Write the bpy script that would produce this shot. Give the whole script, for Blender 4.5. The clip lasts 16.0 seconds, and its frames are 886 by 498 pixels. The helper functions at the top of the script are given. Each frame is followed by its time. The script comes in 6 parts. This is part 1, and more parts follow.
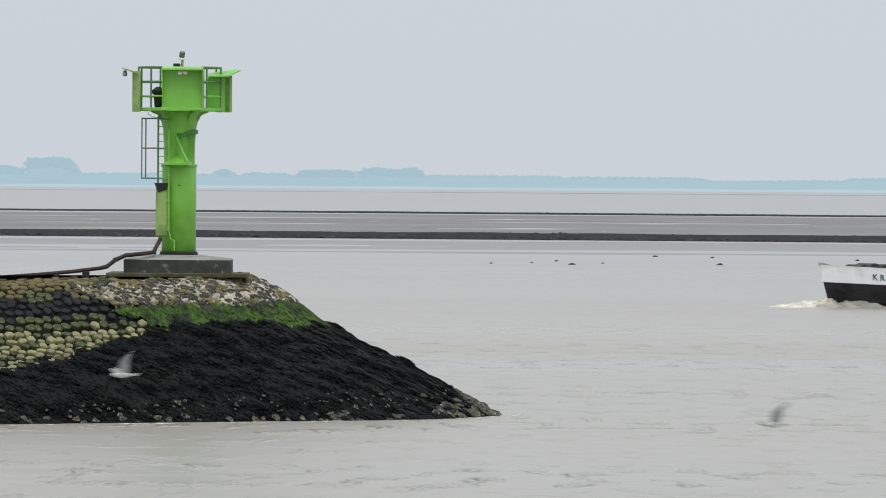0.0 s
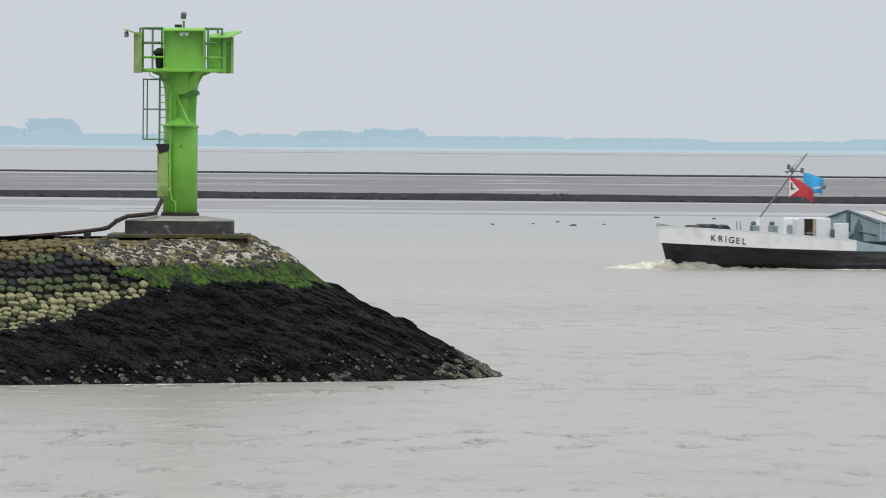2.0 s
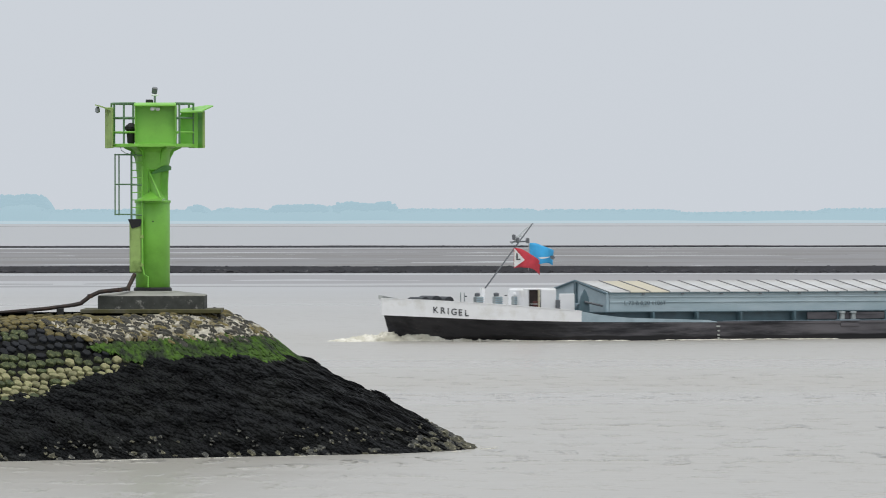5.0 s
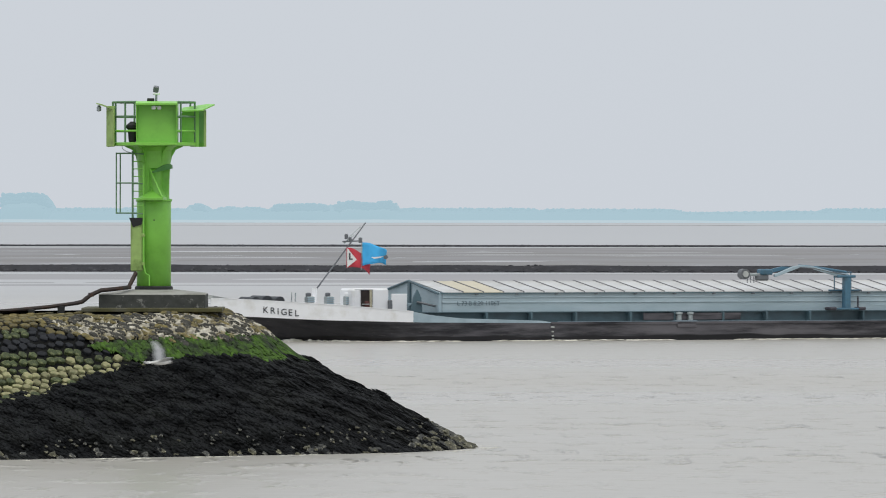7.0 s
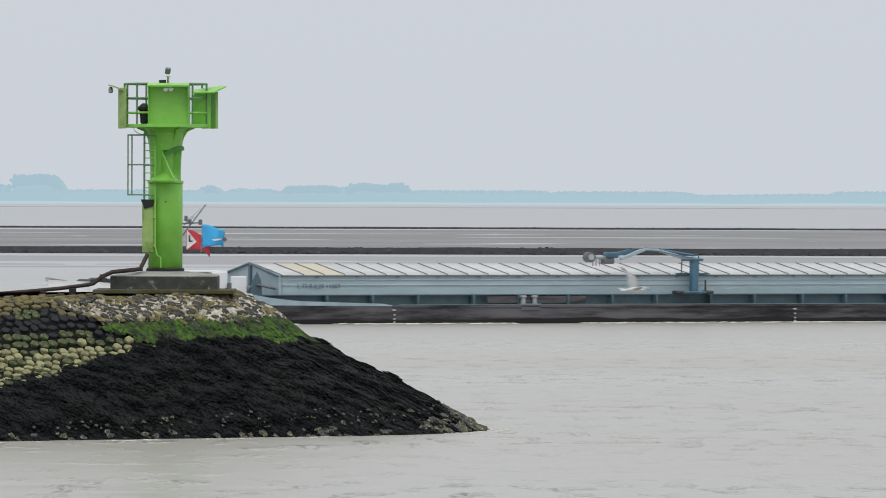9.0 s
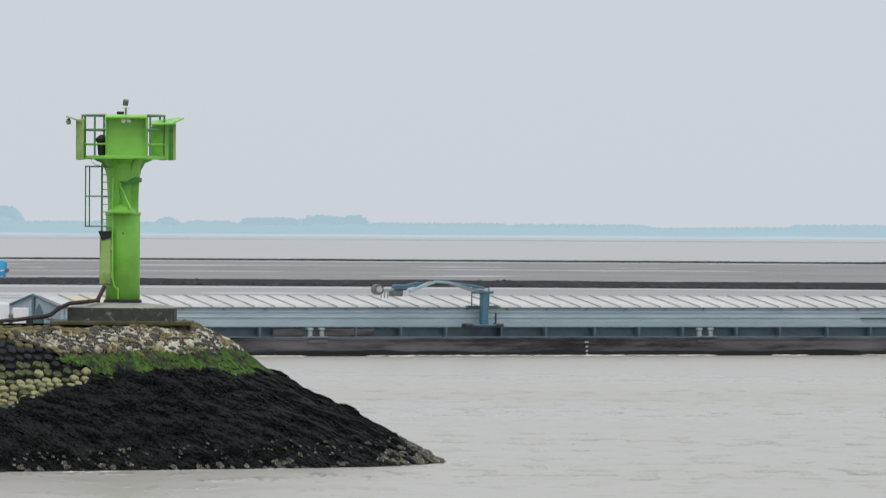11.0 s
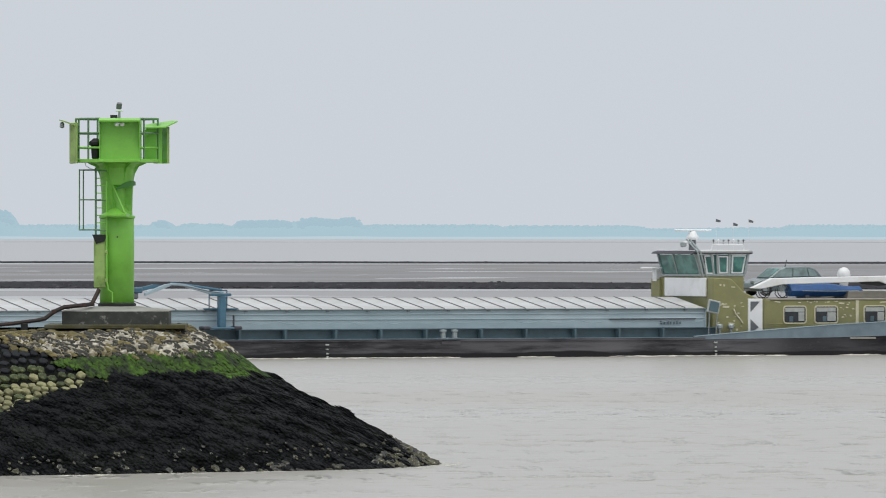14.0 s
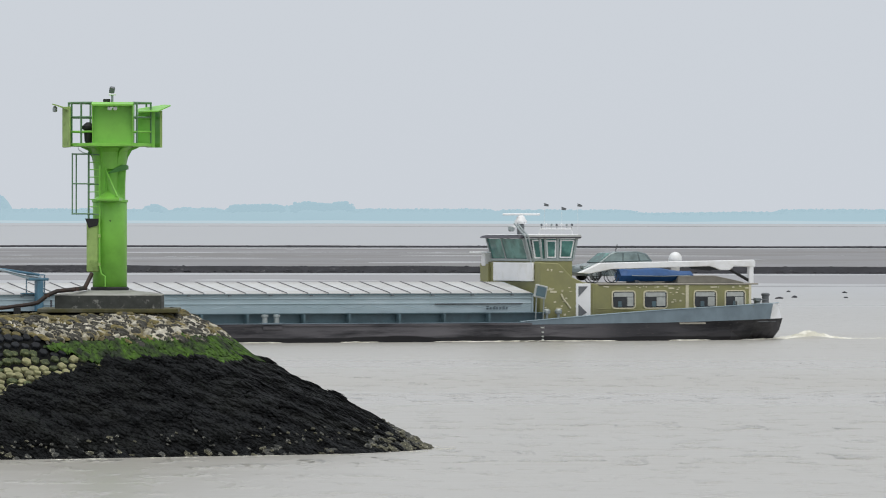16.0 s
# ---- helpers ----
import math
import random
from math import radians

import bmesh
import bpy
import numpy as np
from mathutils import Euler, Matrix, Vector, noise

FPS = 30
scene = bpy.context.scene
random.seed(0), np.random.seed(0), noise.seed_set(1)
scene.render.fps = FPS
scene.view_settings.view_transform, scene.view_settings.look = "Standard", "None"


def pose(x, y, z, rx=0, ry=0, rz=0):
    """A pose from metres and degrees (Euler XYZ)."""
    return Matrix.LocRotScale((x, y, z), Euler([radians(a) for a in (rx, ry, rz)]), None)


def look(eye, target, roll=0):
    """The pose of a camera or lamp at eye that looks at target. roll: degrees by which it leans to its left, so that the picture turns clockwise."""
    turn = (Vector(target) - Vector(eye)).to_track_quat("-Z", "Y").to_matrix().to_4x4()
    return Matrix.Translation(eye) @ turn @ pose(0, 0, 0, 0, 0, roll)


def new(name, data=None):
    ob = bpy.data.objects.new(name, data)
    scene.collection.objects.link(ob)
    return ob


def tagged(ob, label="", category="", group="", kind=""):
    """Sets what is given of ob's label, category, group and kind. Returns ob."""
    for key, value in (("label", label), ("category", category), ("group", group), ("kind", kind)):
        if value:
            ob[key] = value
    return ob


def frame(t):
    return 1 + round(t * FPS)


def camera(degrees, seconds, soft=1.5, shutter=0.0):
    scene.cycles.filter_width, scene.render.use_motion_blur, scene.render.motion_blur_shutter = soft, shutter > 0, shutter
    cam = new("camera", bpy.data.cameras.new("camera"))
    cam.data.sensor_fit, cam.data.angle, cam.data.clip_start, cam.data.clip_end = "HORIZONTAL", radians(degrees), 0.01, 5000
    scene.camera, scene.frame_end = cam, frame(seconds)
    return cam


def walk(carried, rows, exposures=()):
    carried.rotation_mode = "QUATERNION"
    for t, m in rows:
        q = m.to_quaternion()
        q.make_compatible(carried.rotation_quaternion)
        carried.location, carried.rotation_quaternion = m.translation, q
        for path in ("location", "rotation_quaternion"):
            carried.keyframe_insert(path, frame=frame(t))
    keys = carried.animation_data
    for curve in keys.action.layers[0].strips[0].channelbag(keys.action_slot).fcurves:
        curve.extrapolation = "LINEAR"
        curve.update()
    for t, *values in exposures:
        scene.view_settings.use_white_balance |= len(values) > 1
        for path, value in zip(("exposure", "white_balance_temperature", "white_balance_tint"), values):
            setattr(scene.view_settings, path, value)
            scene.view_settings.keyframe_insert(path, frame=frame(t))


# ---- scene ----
EYE = 6.12


def aim(yaw, pitch, roll):
    """A pose of the standing camera: degrees to the right, up, and of lean."""
    return pose(0, 0, EYE, 90 + pitch, 0, -yaw) @ pose(0, 0, 0, 0, 0, roll)


cam = camera(6.0898, 16.0, soft=1.0, shutter=0.4)
AIMS = [(0.0, 0.0001, -0.4831, 0.429), (0.5, 0.0159, -0.4965, 0.561), (1.0, 0.0187, -0.5835, 0.416), (1.5, 0.0073, -0.6704, 0.347),
        (2.0, -0.0076, -0.7508, 0.446), (2.5, -0.0159, -0.7851, 0.434), (3.0, 0.0288, -0.6454, 0.250), (3.5, 0.0853, -0.4432, 0.185),
        (4.0, 0.1318, -0.2424, 0.084), (6.5, 0.1759, -0.2668, -0.125), (7.0, 0.1707, -0.2561, 0.050), (7.5, 0.1093, -0.2751, 0.352),
        (8.0, 0.0745, -0.3122, 0.347), (8.5, 0.0446, -0.3545, 0.331), (8.7, 0.0491, -0.3782, 0.212), (10.8, 0.3176, -0.2650, 0.252),
        (11.0, 0.3838, -0.1541, 0.319), (11.5, 0.5035, 0.0370, 0.139), (12.0, 0.4933, 0.0143, 0.143), (12.5, 0.5062, -0.0051, -0.038),
        (13.0, 0.4818, -0.0254, 0.064), (13.5, 0.4205, -0.0746, 0.108), (14.0, 0.4239, -0.1416, 0.029), (14.5, 0.4352, -0.1809, 0.209),
        (15.0, 0.4583, -0.1854, 0.258), (15.5, 0.4779, -0.2152, 0.336), (16.0, 0.4732, -0.2502, 0.059)]
walk(cam, [(t, aim(a, b, c)) for t, a, b, c in AIMS])

# ---- overcast daylight ----
SUN_EL, SUN_ROT = 70, 175
world = bpy.data.worlds.new("overcast_sky")
scene.world = world
world.use_nodes = True
wn = world.node_tree.nodes
wl = world.node_tree.links
sky = wn.new("ShaderNodeTexSky")
sky.sky_type = "NISHITA"
sky.sun_disc = False
sky.sun_elevation, sky.sun_rotation = radians(SUN_EL), radians(SUN_ROT)
sky.dust_density = 4.0
dull = wn.new("ShaderNodeHueSaturation")
dull.inputs["Saturation"].default_value = 0.25
wl.new(sky.outputs[0], dull.inputs["Color"])
cloud = wn.new("ShaderNodeMix")
cloud.data_type = "RGBA"
cloud.inputs["Factor"].default_value = 0.93
cloud.inputs["B"].default_value = (6.0, 6.38, 6.9, 1)
wl.new(dull.outputs[0], cloud.inputs["A"])
wl.new(cloud.outputs["Result"], wn["Background"].inputs["Color"])
wn["Background"].inputs["Strength"].default_value = 0.107

sun = new("sun", bpy.data.lights.new("sun", "SUN"))
sun.data.energy, sun.data.angle, sun.data.color = 1.65, radians(60), (1.0, 0.96, 0.9)
sun.matrix_world = look((0, 0, 0), (-0.03, 0.34, -0.94))


# ---- materials ----
def mat(name, colour, rough=0.6, metal=0.0, vary=0.12, scale=3.0, stain=None, stain_scale=0.6, stain_amount=0.35, bump=0.0, bump_scale=20.0,
        squash=(1, 1, 1), spec=0.5, per_piece=0.0):
    """A worn surface: colour with fine grain, larger stains of another colour, and relief."""
    m = bpy.data.materials.new(name)
    m.use_nodes = True
    n, l = m.node_tree.nodes, m.node_tree.links
    b = n["Principled BSDF"]
    b.inputs["Roughness"].default_value = rough
    b.inputs["Metallic"].default_value = metal
    b.inputs["Specular IOR Level"].default_value = spec
    tc = n.new("ShaderNodeTexCoord")
    mp = n.new("ShaderNodeMapping")
    mp.inputs["Scale"].default_value = squash
    l.new(tc.outputs["Object"], mp.inputs["Vector"])
    grain = n.new("ShaderNodeTexNoise")
    grain.inputs["Scale"].default_value = scale
    grain.inputs["Detail"].default_value = 5
    l.new(mp.outputs[0], grain.inputs["Vector"])
    ramp = n.new("ShaderNodeMapRange")
    ramp.inputs["From Min"].default_value, ramp.inputs["From Max"].default_value = 0.3, 0.7
    ramp.inputs["To Min"].default_value, ramp.inputs["To Max"].default_value = 1 - vary, 1 + vary
    l.new(grain.outputs[0], ramp.inputs["Value"])
    mul = n.new("ShaderNodeMix")
    mul.data_type, mul.blend_type = "RGBA", "MULTIPLY"
    mul.inputs["Factor"].default_value = 1.0
    l.new(ramp.outputs[0], mul.inputs["B"])
    src = None
    if stain:
        big = n.new("ShaderNodeTexNoise")
        big.inputs["Scale"].default_value = stain_scale
        big.inputs["Detail"].default_value = 7
        big.inputs["Roughness"].default_value = 0.62
        l.new(mp.outputs[0], big.inputs["Vector"])
        edge = n.new("ShaderNodeMapRange")
        mid = 0.62 - 0.3 * stain_amount
        edge.inputs["From Min"].default_value, edge.inputs["From Max"].default_value = mid - 0.06, mid + 0.1
        l.new(big.outputs[0], edge.inputs["Value"])
        mix = n.new("ShaderNodeMix")
        mix.data_type = "RGBA"
        mix.inputs["A"].default_value, mix.inputs["B"].default_value = (*colour, 1), (*stain, 1)
        l.new(edge.outputs[0], mix.inputs["Factor"])
        src = mix.outputs["Result"]
        l.new(src, mul.inputs["A"])
    else:
        mul.inputs["A"].default_value = (*colour, 1)
    out = mul.outputs["Result"]
    if per_piece:
        info = n.new("ShaderNodeObjectInfo")
        geo = n.new("ShaderNodeNewGeometry")
        add = n.new("ShaderNodeMath")
        l.new(info.outputs["Random"], add.inputs[0])
        l.new(geo.outputs["Random Per Island"], add.inputs[1])
        r2 = n.new("ShaderNodeMapRange")
        r2.inputs["From Max"].default_value = 2.0
        r2.inputs["To Min"].default_value, r2.inputs["To Max"].default_value = 1 - per_piece, 1 + per_piece
        l.new(add.outputs[0], r2.inputs["Value"])
        m2 = n.new("ShaderNodeMix")
        m2.data_type, m2.blend_type = "RGBA", "MULTIPLY"
        m2.inputs["Factor"].default_value = 1.0
        l.new(out, m2.inputs["A"])
        l.new(r2.outputs[0], m2.inputs["B"])
        out = m2.outputs["Result"]
    l.new(out, b.inputs["Base Color"])
    if bump:
        bn = n.new("ShaderNodeTexNoise")
        bn.inputs["Scale"].default_value = bump_scale
        bn.inputs["Detail"].default_value = 6
        l.new(mp.outputs[0], bn.inputs["Vector"])
        bp = n.new("ShaderNodeBump")
        bp.inputs["Strength"].default_value = min(1.0, bump * 10)
        bp.inputs["Distance"].default_value = bump
        l.new(bn.outputs[0], bp.inputs["Height"])
        l.new(bp.outputs[0], b.inputs["Normal"])
    return m


GREEN = mat("signal_green_paint", (0.245, 0.62, 0.085), 0.38, vary=0.06, scale=2, stain=(0.205, 0.53, 0.07), stain_scale=1.4, stain_amount=0.3)
GREEN_WORN = mat("weathered_green_paint", (0.34, 0.50, 0.15), 0.5, vary=0.12, scale=6, stain=(0.16, 0.25, 0.06), stain_scale=3, stain_amount=0.15)
# tower green darkened to stand for shade in the neck's opening
GREEN_SHADE = mat("green_paint_in_shade", (0.06, 0.24, 0.035), 0.4, vary=0.08, scale=3)
GALV = mat("galvanised_steel", (0.36, 0.40, 0.40), 0.5, 0.6, vary=0.15, scale=9)
GREEN_GREY = mat("green_grey_steel", (0.14, 0.26, 0.14), 0.5, 0.1, vary=0.15, scale=9)
BLACK = mat("black_rubber", (0.012, 0.013, 0.013), 0.6, vary=0.2, scale=9)
RUST = mat("rusty_pipe", (0.028, 0.02, 0.017), 0.7, vary=0.3, scale=6, stain=(0.065, 0.032, 0.02), stain_scale=2.6, stain_amount=0.2)
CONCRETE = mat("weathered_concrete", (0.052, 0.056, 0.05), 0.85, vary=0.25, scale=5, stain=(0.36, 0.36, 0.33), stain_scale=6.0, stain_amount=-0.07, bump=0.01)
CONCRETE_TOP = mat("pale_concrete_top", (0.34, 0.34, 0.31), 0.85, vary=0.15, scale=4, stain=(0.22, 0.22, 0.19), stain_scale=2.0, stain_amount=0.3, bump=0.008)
SLAB = mat("mossy_concrete", (0.115, 0.11, 0.075), 0.85, vary=0.2, scale=4, stain=(0.075, 0.07, 0.025), stain_scale=1.2, stain_amount=0.5, bump=0.01)
LENS = mat("grey_lens", (0.10, 0.11, 0.12), 0.2, vary=0.1)

WHITE = mat("white_ship_paint", (0.84, 0.85, 0.86), 0.4, vary=0.03, scale=2, stain=(0.74, 0.74, 0.72), stain_scale=1.2, stain_amount=0.15)
PALE_BLUE = mat("pale_blue_hatch_paint", (0.37, 0.47, 0.51), 0.42, vary=0.05, scale=2, stain=(0.42, 0.51, 0.55), stain_scale=0.5, stain_amount=0.4, squash=(0.4, 1, 2))
DEEP_BLUE = mat("grey_blue_coaming_paint", (0.085, 0.145, 0.17), 0.45, vary=0.1, scale=2, stain=(0.075, 0.12, 0.14), stain_scale=1.1, stain_amount=0.3)
GUNWALE = mat("light_blue_gunwale_paint", (0.36, 0.46, 0.51), 0.45, vary=0.06, scale=2, stain=(0.29, 0.38, 0.43), stain_scale=0.7, stain_amount=0.4)
STERN_BLUE = mat("slate_blue_bulwark_paint", (0.18, 0.24, 0.28), 0.45, vary=0.08, scale=2, stain=(0.15, 0.20, 0.235), stain_scale=0.7, stain_amount=0.4)
CRANE = mat("teal_blue_crane_paint", (0.065, 0.165, 0.24), 0.42, vary=0.12, scale=4, stain=(0.05, 0.11, 0.15), stain_scale=2, stain_amount=0.3)
HATCH = mat("silver_hatch_sheet", (0.62, 0.63, 0.63), 0.45, 0.15, vary=0.05, scale=1.5, stain=(0.50, 0.49, 0.46), stain_scale=0.8, stain_amount=0.35, per_piece=0.12)
HATCH_OLD = mat("yellowed_hatch_sheet", (0.60, 0.55, 0.42), 0.5, 0.1, vary=0.06, scale=1.5, per_piece=0.1)
OLIVE = mat("olive_deckhouse_paint", (0.262, 0.258, 0.112), 0.55, vary=0.06, scale=2, stain=(0.225, 0.222, 0.105), stain_scale=0.9, stain_amount=0.4)
CREAM = mat("cream_window_frame", (0.62, 0.58, 0.42), 0.5, vary=0.06)
GLASS = mat("green_tinted_window", (0.035, 0.13, 0.115), 0.06, vary=0.3, scale=1.3, stain=(0.10, 0.26, 0.23), stain_scale=1.2, stain_amount=0.4)
CAR_GLASS = mat("pale_green_car_glass", (0.27, 0.35, 0.34), 0.08, vary=0.3, scale=2)
DARK_GLASS = mat("dark_cabin_window", (0.03, 0.035, 0.04), 0.08, vary=0.3, scale=2)
CURTAIN = mat("grey_curtain", (0.42, 0.44, 0.42), 0.8, vary=0.15, scale=4)
DARK = mat("doorway_shade_and_beak", (0.035, 0.026, 0.022), 0.8, vary=0.4, scale=2)
SEAM = mat("grey_seam_rubber", (0.20, 0.20, 0.21), 0.6, vary=0.15)
VISOR = mat("dark_violet_grey_paint", (0.045, 0.043, 0.055), 0.5, vary=0.1)
GREY = mat("dark_grey_roof_paint", (0.13, 0.14, 0.15), 0.5, vary=0.1)
TAUPE = mat("taupe_deck_roof", (0.32, 0.30, 0.255), 0.7, vary=0.1)
TARP = mat("dark_tarpaulin", (0.04, 0.045, 0.05), 0.55, vary=0.3, scale=5, bump=0.02, bump_scale=5)
BOAT_BLUE = mat("royal_blue_boat_cover", (0.010, 0.072, 0.22), 0.5, vary=0.15, scale=3)
FLAG_BLUE = mat("bright_blue_flag_cloth", (0.06, 0.42, 0.78), 0.8, vary=0.08, scale=4)
FLAG_RED = mat("red_flag_cloth", (0.55, 0.05, 0.07), 0.8, vary=0.1, scale=4)
FLAG_WHITE = mat("white_flag_cloth", (0.75, 0.74, 0.72), 0.8, vary=0.05)
CAR = mat("grey_green_car_paint", (0.20, 0.25, 0.25), 0.25, 0.3, vary=0.04)
INK = mat("dark_lettering_paint", (0.04, 0.043, 0.05), 0.6, vary=0.25, scale=9)
FADED_INK = mat("faded_grey_lettering", (0.12, 0.16, 0.185), 0.6, vary=0.4, scale=9)
GULL_WHITE = mat("white_gull_plumage", (0.60, 0.60, 0.58), 0.8, vary=0.06, scale=8)
GULL_GREY = mat("grey_gull_plumage", (0.34, 0.35, 0.36), 0.8, vary=0.08, scale=8)

GROUT = mat("pale_limed_grout", (0.50, 0.475, 0.40), 0.9, vary=0.45, scale=7, stain=(0.165, 0.140, 0.068), stain_scale=1.6, stain_amount=0.45, bump=0.03, bump_scale=8)
ROCK_LIME = mat("lichened_rubble_stone", (0.034, 0.033, 0.027), 0.85, vary=0.35, scale=5, stain=(0.24, 0.22, 0.17), stain_scale=3.0, stain_amount=0.0, bump=0.03, bump_scale=8, per_piece=0.6)
ROCK_OLIVE = mat("ochre_mossy_stone", (0.155, 0.125, 0.044), 0.85, vary=0.3, scale=5, stain=(0.08, 0.074, 0.04), stain_scale=1.8, stain_amount=0.35, bump=0.02, bump_scale=8, per_piece=0.4)
ROCK_DARK = mat("dark_basalt_stone", (0.015, 0.017, 0.021), 0.75, vary=0.3, scale=6, bump=0.02, bump_scale=8, per_piece=0.45, spec=0.3)
ROCK_MOSS = mat("moss_green_stone", (0.045, 0.062, 0.022), 0.8, vary=0.3, scale=6, stain=(0.11, 0.125, 0.05), stain_scale=3, stain_amount=0.3, bump=0.02, bump_scale=8, per_piece=0.45)
ROCK_PALE = mat("yellow_lichen_stone", (0.30, 0.285, 0.15), 0.8, vary=0.3, scale=5, stain=(0.115, 0.125, 0.05), stain_scale=2.4, stain_amount=0.3, bump=0.03, bump_scale=8, per_piece=0.55)
ALGAE = mat("bright_green_algae", (0.042, 0.098, 0.004), 0.85, vary=0.4, scale=6, stain=(0.010, 0.020, 0.005), stain_scale=1.8, stain_amount=0.42, per_piece=0.75)
WEED = mat("black_bladder_wrack", (0.0042, 0.0049, 0.0055), 0.7, vary=0.5, scale=3, stain=(0.0078, 0.0087, 0.0082), stain_scale=0.7, stain_amount=0.3, per_piece=0.25, spec=0.12)
ROCK_FOOT = mat("barnacled_shore_stone", (0.035, 0.036, 0.032), 0.8, vary=0.3, scale=5, stain=(0.26, 0.25, 0.20), stain_scale=1.6, stain_amount=0.12, bump=0.03, bump_scale=8, per_piece=0.5)
ROCK_TIP = mat("pale_barnacled_boulder", (0.062, 0.06, 0.04), 0.85, vary=0.35, scale=7, stain=(0.33, 0.31, 0.21), stain_scale=3.5, stain_amount=0.08, bump=0.03, bump_scale=9, per_piece=0.7)
GROYNE = mat("dark_groyne_stone", (0.023, 0.023, 0.028), 0.85, vary=0.4, scale=1.0, stain=(0.13, 0.128, 0.13), stain_scale=1.6, stain_amount=-0.14, per_piece=0.5)
CORE = mat("dark_joint_gravel", (0.010, 0.0105, 0.010), 0.9, vary=0.4, scale=6, spec=0.1)
# distance haze is put into the far shore's colours as a glow
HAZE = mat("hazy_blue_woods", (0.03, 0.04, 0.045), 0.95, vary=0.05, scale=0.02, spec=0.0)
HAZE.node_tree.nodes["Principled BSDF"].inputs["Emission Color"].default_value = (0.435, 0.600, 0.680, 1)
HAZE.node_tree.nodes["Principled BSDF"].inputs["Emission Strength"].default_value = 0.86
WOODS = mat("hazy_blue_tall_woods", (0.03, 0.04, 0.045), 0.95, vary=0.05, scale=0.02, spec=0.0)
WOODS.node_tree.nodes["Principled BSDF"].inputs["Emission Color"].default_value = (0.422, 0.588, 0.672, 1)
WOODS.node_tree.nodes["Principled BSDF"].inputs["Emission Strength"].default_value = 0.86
HAZE_FOOT = mat("pale_haze_foot", (0.05, 0.06, 0.06), 0.95, vary=0.05, scale=0.02, spec=0.0)
HAZE_FOOT.node_tree.nodes["Principled BSDF"].inputs["Emission Color"].default_value = (0.52, 0.64, 0.71, 1)
HAZE_FOOT.node_tree.nodes["Principled BSDF"].inputs["Emission Strength"].default_value = 0.86
FOAM = mat("white_water_foam", (0.85, 0.83, 0.74), 0.7, vary=0.05, scale=2, stain=(0.62, 0.60, 0.50), stain_scale=1.6, stain_amount=0.5, per_piece=0.12)


def noise_node(n, l, vec, sx, sy, sz, scale, detail=4, rough=0.55):
    """Noise over stretched coordinates."""
    mp = n.new("ShaderNodeMapping")
    mp.inputs["Scale"].default_value = (sx, sy, sz)
    l.new(vec, mp.inputs["Vector"])
    t = n.new("ShaderNodeTexNoise")
    t.inputs["Scale"].default_value, t.inputs["Detail"].default_value, t.inputs["Roughness"].default_value = scale, detail, rough
    l.new(mp.outputs[0], t.inputs["Vector"])
    return t.outputs[0]


def ramp_node(n, l, value, lo, hi, a=0.0, b=1.0):
    r = n.new("ShaderNodeMapRange")
    r.interpolation_type = "SMOOTHSTEP"
    for key, v in (("From Min", lo), ("From Max", hi), ("To Min", a), ("To Max", b)):
        r.inputs[key].default_value = v
    l.new(value, r.inputs["Value"])
    return r.outputs[0]


def mix_node(n, l, factor, a, b):
    """Two colours, each a triple or a socket, mixed by a factor."""
    x = n.new("ShaderNodeMix")
    x.data_type = "RGBA"
    l.new(factor, x.inputs["Factor"])
    for key, c in (("A", a), ("B", b)):
        if isinstance(c, tuple):
            x.inputs[key].default_value = (*c, 1)
        else:
            l.new(c, x.inputs[key])
    return x.outputs["Result"]


def math_node(n, l, op, a, b):
    x = n.new("ShaderNodeMath")
    x.operation = op
    for i, v in enumerate((a, b)):
        if isinstance(v, (int, float)):
            x.inputs[i].default_value = v
        else:
            l.new(v, x.inputs[i])
    return x.outputs[0]


